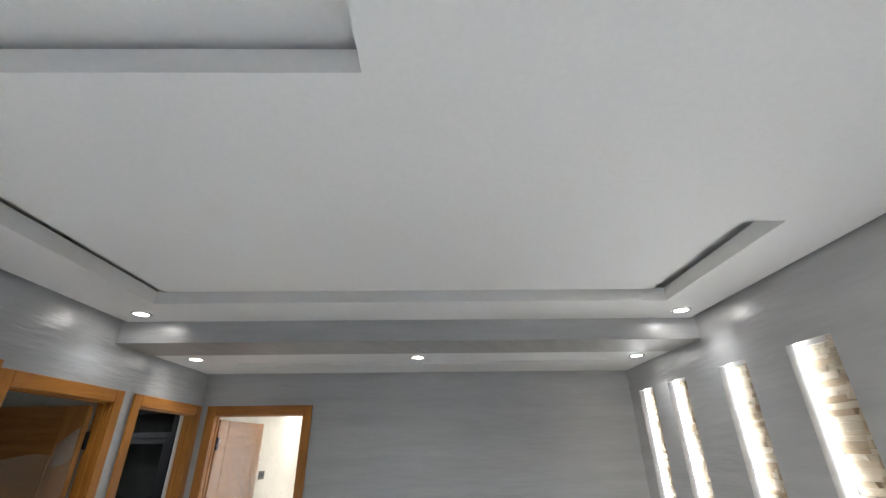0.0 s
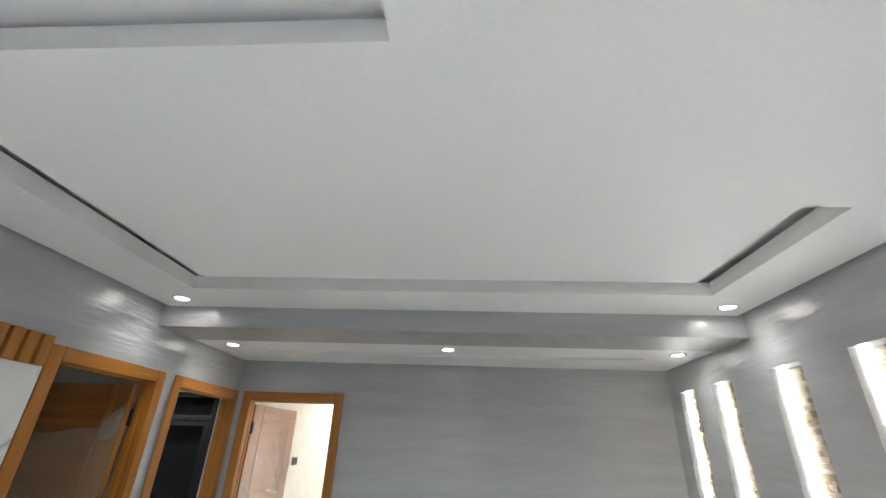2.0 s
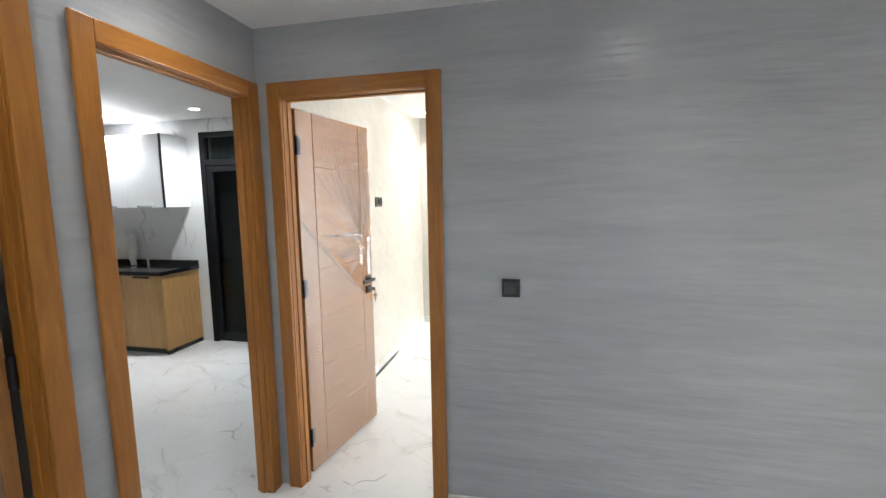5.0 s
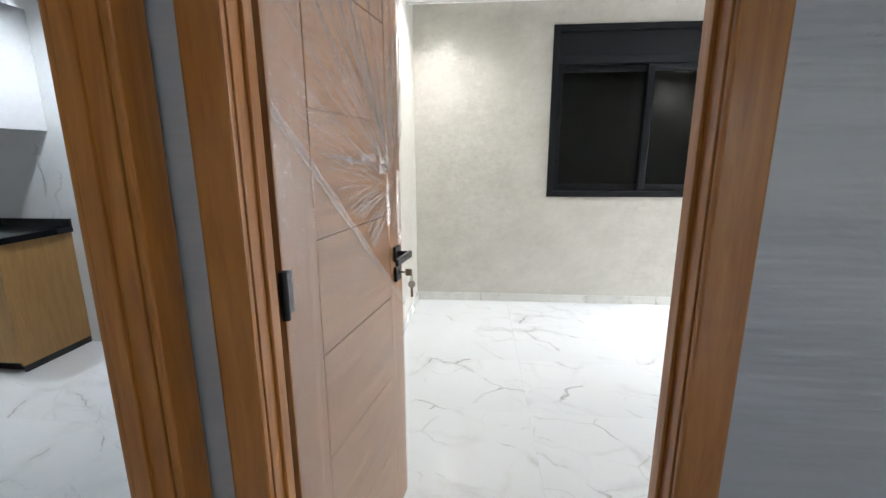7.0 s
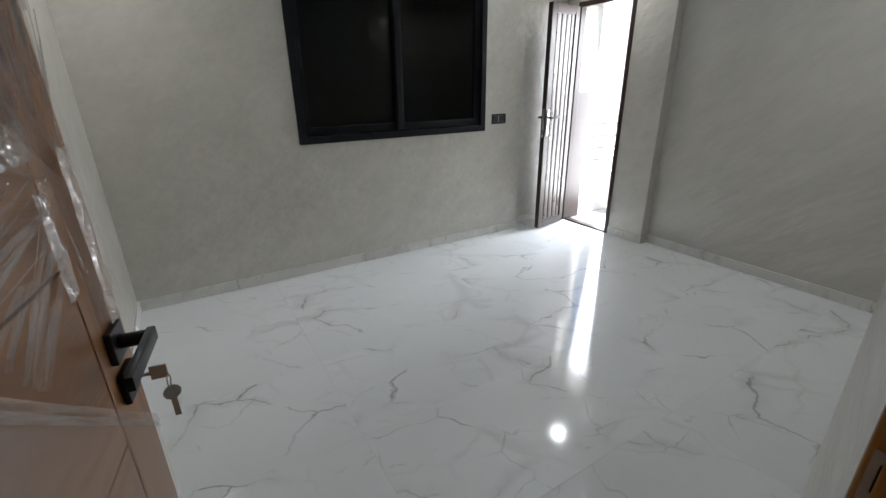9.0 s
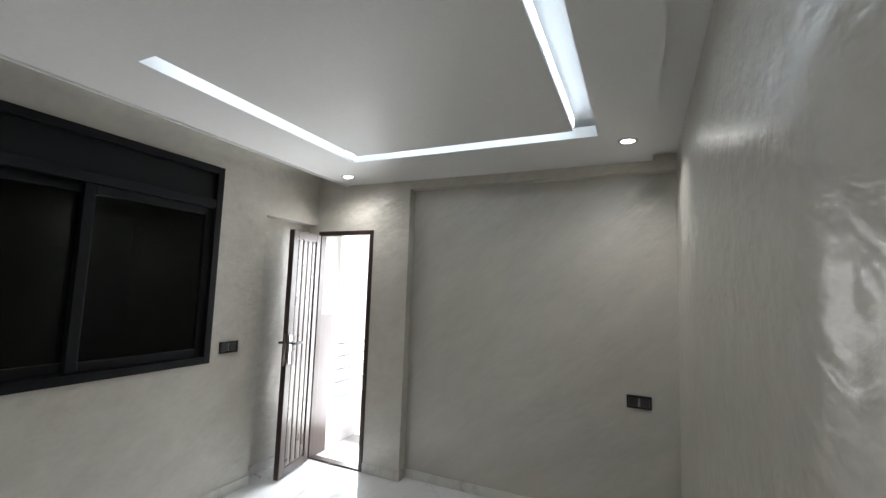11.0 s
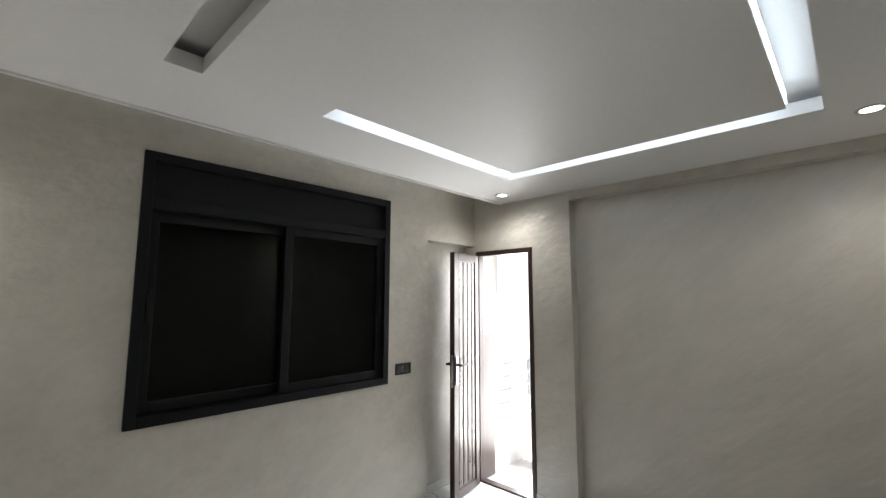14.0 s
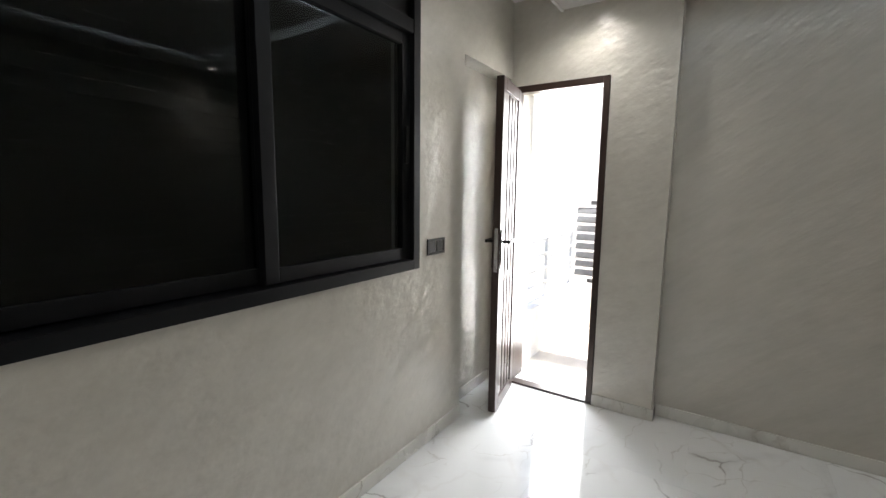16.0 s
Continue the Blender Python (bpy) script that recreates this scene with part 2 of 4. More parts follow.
FLOOR_TILE = marble_mat("white_marble_tile", (0.79, 0.80, 0.80), (0.16, 0.14, 0.12), 0.06, 1.0, True)
WALL_MARBLE = marble_mat("marble_wall_panel", (0.74, 0.75, 0.75), (0.20, 0.20, 0.19), 0.10, 1.2, False)
SKIRT_MARBLE = marble_mat("marble_skirting", (0.70, 0.69, 0.65), (0.25, 0.20, 0.15), 0.18, 0.7, False)
GROUT = plain("pale_grout", (0.78, 0.78, 0.77), 0.4)


def wood_mat(name, dark, light, rough, along="z", scale=1.0, coat=0.0):
    m, n, l, b = node_mat(name)
    s = {"x": (1.2, 14, 14), "y": (14, 1.2, 14), "z": (14, 14, 1.2)}[along]
    v = coords(n, l, tuple(k * scale for k in s), (0, 0, 0), True)
    grain = noise_tex(n, l, v, 1.4, 7, 0.62, 1.6)
    pores = noise_tex(n, l, v, 9.0, 3, 0.6)
    tone = noise_tex(n, l, coords(n, l), 2.2, 2)
    mixf = math_node(n, l, "ADD", math_node(n, l, "MULTIPLY", grain, 0.75), math_node(n, l, "MULTIPLY", tone, 0.25))
    col = ramp(n, l, mixf, [(0.30, dark), (0.52, tuple((p + q) / 2 for p, q in zip(dark, light))), (0.72, light)])
    col = mix_col(n, l, ramp(n, l, pores, [(0.55, 0.0), (0.75, 0.28)]), col, tuple(c * 0.45 for c in dark))
    l.new(col, b.inputs["Base Color"])
    l.new(ramp(n, l, grain, [(0.3, rough + 0.08), (0.7, rough - 0.05)]), b.inputs["Roughness"])
    b.inputs["Coat Weight"].default_value, b.inputs["Coat Roughness"].default_value = coat, 0.2
    add_bump(n, l, b, pores, 0.12, 0.001)
    return m


OAK_UP = wood_mat("honey_oak_upright", (0.27, 0.090, 0.010), (0.46, 0.19, 0.030), 0.38, "z", 1.0, 0.25)
OAK_ACROSS_X = wood_mat("honey_oak_across", (0.27, 0.090, 0.010), (0.46, 0.19, 0.030), 0.38, "x", 1.0, 0.25)
OAK_ACROSS_Y = wood_mat("honey_oak_lengthwise", (0.27, 0.090, 0.010), (0.46, 0.19, 0.030), 0.38, "y", 1.0, 0.25)
DOOR_WOOD = wood_mat("door_veneer", (0.20, 0.078, 0.016), (0.40, 0.180, 0.052), 0.40, "x", 0.7, 0.15)
STILE_WOOD = wood_mat("door_stile_veneer", (0.21, 0.082, 0.018), (0.40, 0.182, 0.054), 0.40, "z", 0.8, 0.15)
CABINET_OAK = wood_mat("cabinet_oak_laminate", (0.40, 0.22, 0.075), (0.55, 0.33, 0.13), 0.45, "z", 1.0)
BLACK_METAL = plain("black_metal", (0.012, 0.012, 0.013), 0.38, 0.6)
ANTHRACITE = plain("anthracite_aluminium", (0.006, 0.0065, 0.008), 0.45, 0.0, 0.08)
ANTHRACITE.node_tree.nodes["Principled BSDF"].inputs["Specular IOR Level"].default_value = 0.2
SHUTTER = plain("closed_roller_shutter", (0.003, 0.003, 0.003), 0.93, 0.0)
BLACK_PLASTIC = plain("black_plastic", (0.012, 0.012, 0.013), 0.3)
GREY_PLASTIC = plain("grey_plastic", (0.045, 0.045, 0.045), 0.4)
BROWN_ALU = plain("dark_brown_aluminium", (0.034, 0.017, 0.012), 0.40, 0.0)
PANEL_BROWN = plain("brown_pressed_panel", (0.055, 0.036, 0.028), 0.30, 0.0)
# Pale tone stands in for light reflected by the glossy panel edges.
GROOVE_GLINT = plain("pale_groove_glint", (0.15, 0.125, 0.11), 0.35)
WHITE_GLOSS = plain("white_gloss_lacquer", (0.80, 0.81, 0.83), 0.12, 0, 0.02)
BLACK_STONE = plain("black_granite", (0.012, 0.012, 0.014), 0.12, 0, 0.5, 220)
STEEL = plain("brushed_steel", (0.55, 0.55, 0.55), 0.25, 1.0)
KEY_STEEL = plain("key_nickel", (0.40, 0.36, 0.30), 0.3, 1.0)
TRIM_RING = plain("silver_lamp_ring", (0.55, 0.55, 0.56), 0.3, 0.8)
TERRACE = plain("pale_terrace_tile", (0.62, 0.57, 0.50), 0.5, 0, 0.1, 9)
RENDER_WALL = plain("cream_render", (0.78, 0.74, 0.68), 0.8, 0, 0.08, 14, 0.2)
PALE_METAL = plain("pale_painted_metal", (0.55, 0.55, 0.55), 0.4)
SHUTTER_GREY = plain("grey_painted_louvre", (0.13, 0.13, 0.135), 0.5)
SILL_RED = plain("reddish_marble_sill", (0.24, 0.10, 0.07), 0.25, 0, 0.3, 40)
LAMP_FACE = glow("lamp_face", (1.0, 0.99, 0.97), 4)
KLAMP_FACE = glow("kitchen_lamp_face", (0.95, 0.98, 1.0), 4)
LED_STRIP = glow("led_strip", (0.88, 0.94, 1.0), 2.0)
LED_COVE = glow("cove_led_strip", (0.78, 0.89, 1.0), 1.8)


def glass_mat(name, col, rough):
    m, n, l, b = node_mat(name)
    b.inputs["Base Color"].default_value = (*col, 1)
    b.inputs["Roughness"].default_value = rough
    b.inputs["Transmission Weight"].default_value = 1.0
    b.inputs["IOR"].default_value = 1.30
    return m


GLASS = glass_mat("window_glass", (0.25, 0.28, 0.28), 0.0)


def film_mat(name, clear, milky, crease, gloss):
    """Stretch film: see-through and hazy, with a gloss that breaks up along its creases."""
    m, n, l, b = node_mat(name)
    out = n["Material Output"]
    n.remove(b)
    tr, gl, hz = n.new("ShaderNodeBsdfTransparent"), n.new("ShaderNodeBsdfGlossy"), n.new("ShaderNodeBsdfDiffuse")
    gl.inputs["Roughness"].default_value = 0.07
    hz.inputs["Color"].default_value = (0.80, 0.70, 0.62, 1)
    f1 = noise_tex(n, l, coords(n, l, (2.2, 2.2, 2.8)), 1.0, 3, 0.5, 0.4)
    f2 = noise_tex(n, l, coords(n, l, (5, 5, 22), (25, 35, 0)), 1.0, 4, 0.6, 0.7)
    f3 = noise_tex(n, l, coords(n, l), 26.0, 3, 0.5, 1.0)
    h = math_node(n, l, "ADD", f2, math_node(n, l, "MULTIPLY", f3, 0.4))
    add_bump(n, l, gl, h, crease, 0.02)
    haze = math_node(n, l, "ADD", ramp(n, l, f1, [(0.35, clear), (0.68, milky)]), ramp(n, l, f3, [(0.55, 0.0), (0.8, 0.05)]))
    m1, m2 = n.new("ShaderNodeMixShader"), n.new("ShaderNodeMixShader")
    m1.inputs[0].default_value = gloss
    l.new(tr.outputs[0], m1.inputs[1])
    l.new(gl.outputs[0], m1.inputs[2])
    l.new(haze, m2.inputs[0])
    l.new(m1.outputs[0], m2.inputs[1])
    l.new(hz.outputs[0], m2.inputs[2])
    l.new(m2.outputs[0], out.inputs["Surface"])
    return m


FILM_MILKY = film_mat("milky_stretch_film", 0.13, 0.25, 0.5, 0.06)
FILM_FOLD = film_mat("folded_stretch_film", 0.12, 0.28, 0.9, 0.17)
FILM_PLEAT = film_mat("pleated_stretch_film", 0.05, 0.16, 0.5, 0.12)
FILM_SCRAP = film_mat("crumpled_film_scrap", 0.16, 0.36, 1.0, 0.38)
FILM_CLEAR = film_mat("clear_stretch_film", 0.01, 0.05, 1.0, 0.06)


def stone_mat():
    m, n, l, b = node_mat("split_face_stone")
    info = n.new("ShaderNodeObjectInfo")
    v = coords(n, l)
    f = noise_tex(n, l, v, 38, 6, 0.65)
    tone = ramp(n, l, info.outputs["Random"], [(0.0, (0.34, 0.26, 0.17)), (0.35, (0.50, 0.42, 0.31)), (0.7, (0.60, 0.54, 0.44)), (1.0, (0.42, 0.36, 0.27))])
    col = mix_col(n, l, 0.55, tone, ramp(n, l, f, [(0.3, (0.28, 0.22, 0.15)), (0.7, (0.66, 0.60, 0.50))]), "MULTIPLY")
    col = mix_col(n, l, 0.45, col, tone)
    l.new(col, b.inputs["Base Color"])
    b.inputs["Roughness"].default_value = 0.85
    add_bump(n, l, b, f, 0.8, 0.01)
    return m


STONE = stone_mat()

# ---------- large structure ----------
TOP = 2.75
SALON_L, SALON_R, SALON_BACK, SALON_FRONT = -1.71, 1.96, 4.27, -3.0
BED_L, BED_DOOR, BED_WIN, BED_FRONT = -1.745, 2.17, 7.448, 4.43
PILASTER = 2.075
PIER = 6.463
C1, C1B, C2, CK = 2.513, 2.381, 2.474, 2.44
KIT_BACK = 6.33
DOOR_H = 2.072
SLOTS = [(3.845, 4.10), (3.37, 3.62), (2.747, 2.995), (2.19, 2.45)]
SLOT_Z0, SLOT_Z1 = 1.215, 2.185

D1 = (2.467, 3.233)
D2 = (3.427, 4.213)
D3 = (-1.597, -0.811)



def front_face(x):
    """The bedroom's front wall: splayed away from the doorway, then nearly straight."""
    u = min(max((x - D3[1]) / 0.56, 0.0), 1.0)
    return 4.348 + 0.120 * u * u * (3 - 2 * u) - 0.008 * max(0.0, x + 0.25)


# The third opening is unseen, added for the left fill lamp.
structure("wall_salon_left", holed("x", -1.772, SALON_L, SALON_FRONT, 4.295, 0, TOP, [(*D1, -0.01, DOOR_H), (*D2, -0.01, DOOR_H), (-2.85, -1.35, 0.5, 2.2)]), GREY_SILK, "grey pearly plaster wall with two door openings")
structure("wall_salon_back", holed("y", SALON_BACK, 4.295, SALON_L, 2.3, 0, TOP, [(*D3, -0.01, DOOR_H)]), GREY_SILK, "grey pearly plaster wall with streaks and a door opening")
# The last opening in both layers is unseen, added for the side lamp.
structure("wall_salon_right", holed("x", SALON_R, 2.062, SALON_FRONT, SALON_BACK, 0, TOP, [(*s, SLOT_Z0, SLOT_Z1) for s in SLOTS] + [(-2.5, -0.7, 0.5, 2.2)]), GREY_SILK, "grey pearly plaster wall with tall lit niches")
structure("wall_salon_right_outer", holed("x", 2.066, 2.3, SALON_FRONT, SALON_BACK, 0, TOP, [(-2.5, -0.7, 0.5, 2.2)]), RENDER_WALL, "rendered outer wall behind the niches")
structure("wall_salon_front", boxed(-1.87, 2.3, SALON_FRONT - 0.2, SALON_FRONT, 0, TOP), GREY_SILK, "plain grey plaster wall")
SPLAY = [D3[1] + 0.56 * k / 8 for k in range(1, 9)]
front = holed("y", 4.299, 4.35, -1.866, 2.41, 0, TOP, [(*D3, -0.01, DOOR_H)] + [(x, x + 1e-5, 3.0, 3.1) for x in SPLAY])
for v in front.verts:
    if v.co.y > 4.32:
        v.co.y = front_face(max(v.co.x, D3[1]))
front_wall = structure("wall_bedroom_front", front, BEIGE_SILK, "beige pearly plaster wall with a door opening")
front_wall.data.shade_smooth()
front_wall.data.set_sharp_from_angle(angle=radians(50))
structure("wall_bedroom_left", boxed(-1.87, BED_L, 4.30, 7.62, 0, TOP), BEIGE_SILK, "beige pearly plaster wall")
WIN = (-0.582, 1.038, 0.979, 2.379)
structure("wall_bedroom_window", holed("y", BED_WIN, 7.62, BED_L, 2.41, 0, TOP, [WIN, (1.46, PILASTER, -0.01, 2.11)]), BEIGE_SILK, "beige pearly plaster wall with window and door recess")
structure("wall_recess_back", boxed(1.40, 2.41, 7.56, 7.616, 0, 2.3), BEIGE_SILK, "beige plaster back of the door recess")
BD = (6.814, 7.425)
structure("wall_bedroom_door", holed("x", PILASTER, 2.41, PIER, BED_WIN, 0, TOP, [(*BD, -0.01, 2.055)]), BEIGE_SILK, "beige plaster pier round the terrace door")
structure("wall_bedroom_recessed", boxed(BED_DOOR, 2.41, BED_FRONT, PIER, 0, TOP), STROKE_SILK, "beige recessed plaster wall with diagonal strokes")
structure("beam_bedroom", boxed(PILASTER, BED_DOOR, 4.43, PIER, 2.403, TOP), BEIGE_SILK, "beige plastered beam above the recessed wall")
structure("beam_salon", boxed(SALON_L, SALON_R, 3.085, 3.46, C1B, TOP), GREY_SILK, "grey plastered ceiling beam")
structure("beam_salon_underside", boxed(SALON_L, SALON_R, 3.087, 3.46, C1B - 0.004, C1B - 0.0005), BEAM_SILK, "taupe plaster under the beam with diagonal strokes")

G1 = [(-1.30, -1.13, 0.6, 2.725), (-1.30, 1.60, 2.535, 2.725), (1.43, 1.60, 1.80, 2.725), (-1.0, 0.125, 0.885, 1.11)]
structure("ceiling_salon", holed("z", C1, 2.588, SALON_L + 0.035, SALON_R - 0.035, SALON_FRONT, 3.085, G1), WHITE_PAINT, "white plasterboard ceiling with recessed grooves")
structure("ceiling_salon_top", boxed(SALON_L, SALON_R, SALON_FRONT, 3.085, 2.628, 2.72), WHITE_PAINT, "white plasterboard above the grooves")
structure("ceiling_salon_back", holed("z", C1B, 2.44, SALON_L, SALON_R, 3.46, SALON_BACK, [(-1.29, 1.61, 3.78, 3.885)]), WHITE_PAINT, "white lower ceiling strip with one groove")
structure("ceiling_salon_back_top", boxed(SALON_L, SALON_R, 3.46, SALON_BACK, 2.444, 2.5), WHITE_PAINT, "white plasterboard above the groove")
G2 = [(-0.052, 1.477, 6.50, 6.62), (1.355, 1.477, 4.896, 6.62), (-0.9, 1.477, 4.896, 5.02), (-0.705, -0.575, 5.62, 6.61)]
structure("ceiling_bedroom", holed("z", C2, 2.540, BED_L, PILASTER, 4.595, 7.13, G2), WHITE_PAINT, "white plasterboard ceiling with lit grooves")
structure("trim_ceiling_bedroom", boxed(BED_L, PILASTER, 7.116, 7.134, C2 - 0.012, C2 - 0.0005, bevel=0.003), WHITE_PAINT, "thin white bead along the ceiling edge")
structure("ceiling_bedroom_slot", boxed(BED_L, BED_DOOR, 4.30, 4.80, 2.515, 2.745), WHITE_PAINT, "white plasterboard above the edge slot")
structure("ceiling_bedroom_top", boxed(BED_L, BED_DOOR, 4.80, BED_WIN, 2.585, 2.745), WHITE_PAINT, "white plasterboard above the grooves")
structure("ceiling_kitchen", boxed(-6.0, -1.774, 3.39, KIT_BACK, CK, 2.5), WHITE_PAINT, "white kitchen ceiling")
structure("wall_kitchen_back", holed("y", KIT_BACK, 6.5, -6.1, -1.87, 0, TOP, [(-3.89, -3.02, -0.01, 2.30)]), WALL_MARBLE, "white marble tiled kitchen wall")
structure("wall_kitchen_left", boxed(-6.1, -6.0, 3.3, KIT_BACK, 0, TOP), WALL_MARBLE, "white marble tiled wall")
structure("wall_kitchen_front", boxed(-6.1, -1.774, 3.29, 3.39, 0, TOP), WALL_MARBLE, "white wall between kitchen and hall")
structure("wall_hall_left", boxed(-4.2, -4.1, 0.2, 3.3, 0, TOP), BEIGE_SILK, "plain plaster wall")
structure("wall_hall_front", boxed(-4.2, -1.774, 0.1, 0.2, 0, TOP), BEIGE_SILK, "plain plaster wall")
structure("ceiling_hall", boxed(-4.1, -1.774, 0.2, 3.29, 2.5, 2.6), WHITE_PAINT, "white ceiling")
structure("roof_slab", boxed(-6.2, 2.45, -3.2, 7.64, TOP + 0.004, 2.95), RENDER_WALL, "concrete slab above the rooms")

# ---------- floors ----------
floor = structure("floor", holed("z", -0.08, -0.008, -6.1, 2.41, -3.2, 7.62, []), GROUT, "pale grout bed under polished marble tiles")


# ---------- ceiling lamps ----------
def ceiling_light(face):
    ob = thing("ceiling_light", "round recessed white ceiling downlight, switched on", "ceiling light", "recessed downlights")
    ring = lathe(bmesh.new(), [(0.058, 0.0), (0.056, -0.004), (0.046, -0.006), (0.040, -0.003), (0.038, 0.008), (0.058, 0.008)], 36)
    part("ring", ring, TRIM_RING, ob, "silver lamp ring", True)
    disc = bmesh.new()
    tube(disc, (0, 0, -0.0015), (0, 0, 0.004), 0.0385, 32)
    part("lens", disc, face, ob, "glowing white lens")
    return ob


first = ceiling_light(LAMP_FACE)
first.matrix_basis = pose(*SPOTS[0])
for p in SPOTS[1:8]:
    copy_thing(first, pose(*p, 0, 0, 20 * p[1]))
kfirst = ceiling_light(KLAMP_FACE)
kfirst.matrix_basis = pose(*SPOTS[8])
copy_thing(kfirst, pose(*SPOTS[9]))
# Unseen hall downlight, added as fill to brighten the hall.
copy_thing(first, pose(*SPOTS[10]))


# ---------- doors ----------
def door_frame(at, rz, w, depth, label, sides=2):
    """Lining and casings round an opening of width w; local y goes through the wall."""
    ob = thing("door_frame", label, "door frame", "oak door frames", at, rz)
    t, cw, h = 0.03, 0.045, DOOR_H
    for x0, x1 in ((0.001, t), (w - t, w - 0.001)):
        part("jamb", boxed(x0, x1, -0.004, depth + 0.004, 0, h - t, bevel=0.002), OAK_UP, ob)
    part("head_jamb", boxed(0.001, w - 0.001, -0.004, depth + 0.004, h - t, h - 0.001, bevel=0.002), OAK_ACROSS_X, ob)
    stop = 0.007
    for x0, x1 in ((t, t + stop), (w - t - stop, w - t)):
        part("stop", boxed(x0, x1, 0.03, 0.06, 0, h - t - stop, bevel=0.002), OAK_UP, ob)
    part("head_stop", boxed(t, w - t, 0.03, 0.06, h - t - stop, h - t - 0.0005, bevel=0.003), OAK_ACROSS_X, ob)
    for y0, y1 in ((-0.02, -0.005), (depth + 0.005, depth + 0.02))[:sides]:
        for x0, x1 in ((-cw, t - 0.002), (w - t + 0.002, w + cw)):
            part("casing", boxed(x0, x1, y0, y1, 0, h + cw, bevel=0.005), OAK_UP, ob)
        part("head_casing", boxed(t - 0.0015, w - t + 0.0015, y0, y1, h - t + 0.002, h + cw, bevel=0.005), OAK_ACROSS_X, ob)
    return ob


door_frame((SALON_L, D1[0], 0), 90, D1[1] - D1[0], 0.062, "honey oak door frame in the grey plaster wall")
door_frame((SALON_L, D2[0], 0), 90, D2[1] - D2[0], 0.062, "honey oak frame of the open kitchen doorway")
door_frame((D3[0], SALON_BACK, 0), 0, D3[1] - D3[0], 0.07, "honey oak door frame of the bedroom doorway", 1)
strikes = tagged(new("strike_plate"), "steel strike plates on the oak door jamb", "strike plate")
strikes.matrix_basis = pose(D3[1] - 0.03, SALON_BACK + 0.056, 0)
for z in (0.87, 0.945, 1.02):
    plate = part("plate", boxed(-0.0015, 0.0015, -0.013, 0.013, z - 0.030, z + 0.030, bevel=0.0006), STEEL, strikes)
    part("slot", boxed(-0.0022, -0.0016, -0.006, 0.006, z - 0.016, z + 0.016), BLACK_METAL, plate, "dark bolt slot")


def film_sheet(w, y, low, high, seed, amp, nx=44, nz=80):
    """Creased sheet of film over a door face, between the edges low(x) and high(x)."""
    bm = bmesh.new()
    side = 1 if y > 0.02 else -1
    grid = {}
    for i in range(nx + 1):
        x = w * i / nx
        for k in range(nz + 1):
            z = low(x) + (high(x) - low(x)) * k / nz
            q = Vector((x * 7 + seed, z * 9, seed * 3.1))
            ang, rad = math.atan2(z - 1.06, x - w), math.hypot(z - 1.06, x - w)
            fold = abs(noise.noise(Vector((ang * 13, rad * 1.2, seed)))) / (1 + 3 * rad)
            crease = 1.1 * fold + 0.35 * abs(noise.noise(q * 0.7))
            grid[i, k] = bm.verts.new((x, y + side * (0.003 + amp * crease), z + 0.006 * noise.noise(q + Vector((9, 0, 0)))))
    for i in range(nx):
        for k in range(nz):
            bm.faces.new((grid[i, k], grid[i + 1, k], grid[i + 1, k + 1], grid[i, k + 1]))
    return bm


def ribbon(bm, pts, wide, out):
    """A thin raised crease of film along pts, tapered at both ends; out is the side it stands proud on."""
    last, n = None, len(pts) - 1
    for i, p in enumerate(pts):
        q, r = Vector(pts[max(0, i - 1)]), Vector(pts[min(n, i + 1)])
        d = r - q
        across = Vector((-d.z, 0, d.x)).normalized() * wide * (0.25 + 0.75 * math.sin(math.pi * i / n))
        p = Vector(p)
        row = [bm.verts.new(p + across), bm.verts.new(p + Vector((0, out * wide * 0.9, 0))), bm.verts.new(p - across)]
        if last:
            for k in range(2):
                bm.faces.new((last[k], row[k], row[k + 1], last[k + 1]))
        last = row


def film_band(w, y, edge, wide, seed):
    """The bunched, crumpled border of a sheet of film along edge(x)."""
    bm, side, grid = bmesh.new(), 1 if y > 0.02 else -1, {}
    nx, nk = 70, 8
    for i in range(nx + 1):
        x = w * i / nx
        for k in range(nk + 1):
            u = k / nk - 0.5
            bump = abs(noise.noise(Vector((x * 9, u * 5, seed)))) + 0.6 * abs(noise.noise(Vector((x * 38, u * 9, seed))))
            thick = 1 + 0.5 * noise.noise(Vector((x * 6, seed, 2)))
            grid[i, k] = bm.verts.new((x, y + side * (0.003 + 0.3 * wide * bump), edge(x) + wide * thick * u))
    for i in range(nx):
        for k in range(nk):
            bm.faces.new((grid[i, k], grid[i + 1, k], grid[i + 1, k + 1], grid[i, k + 1]))
    return bm


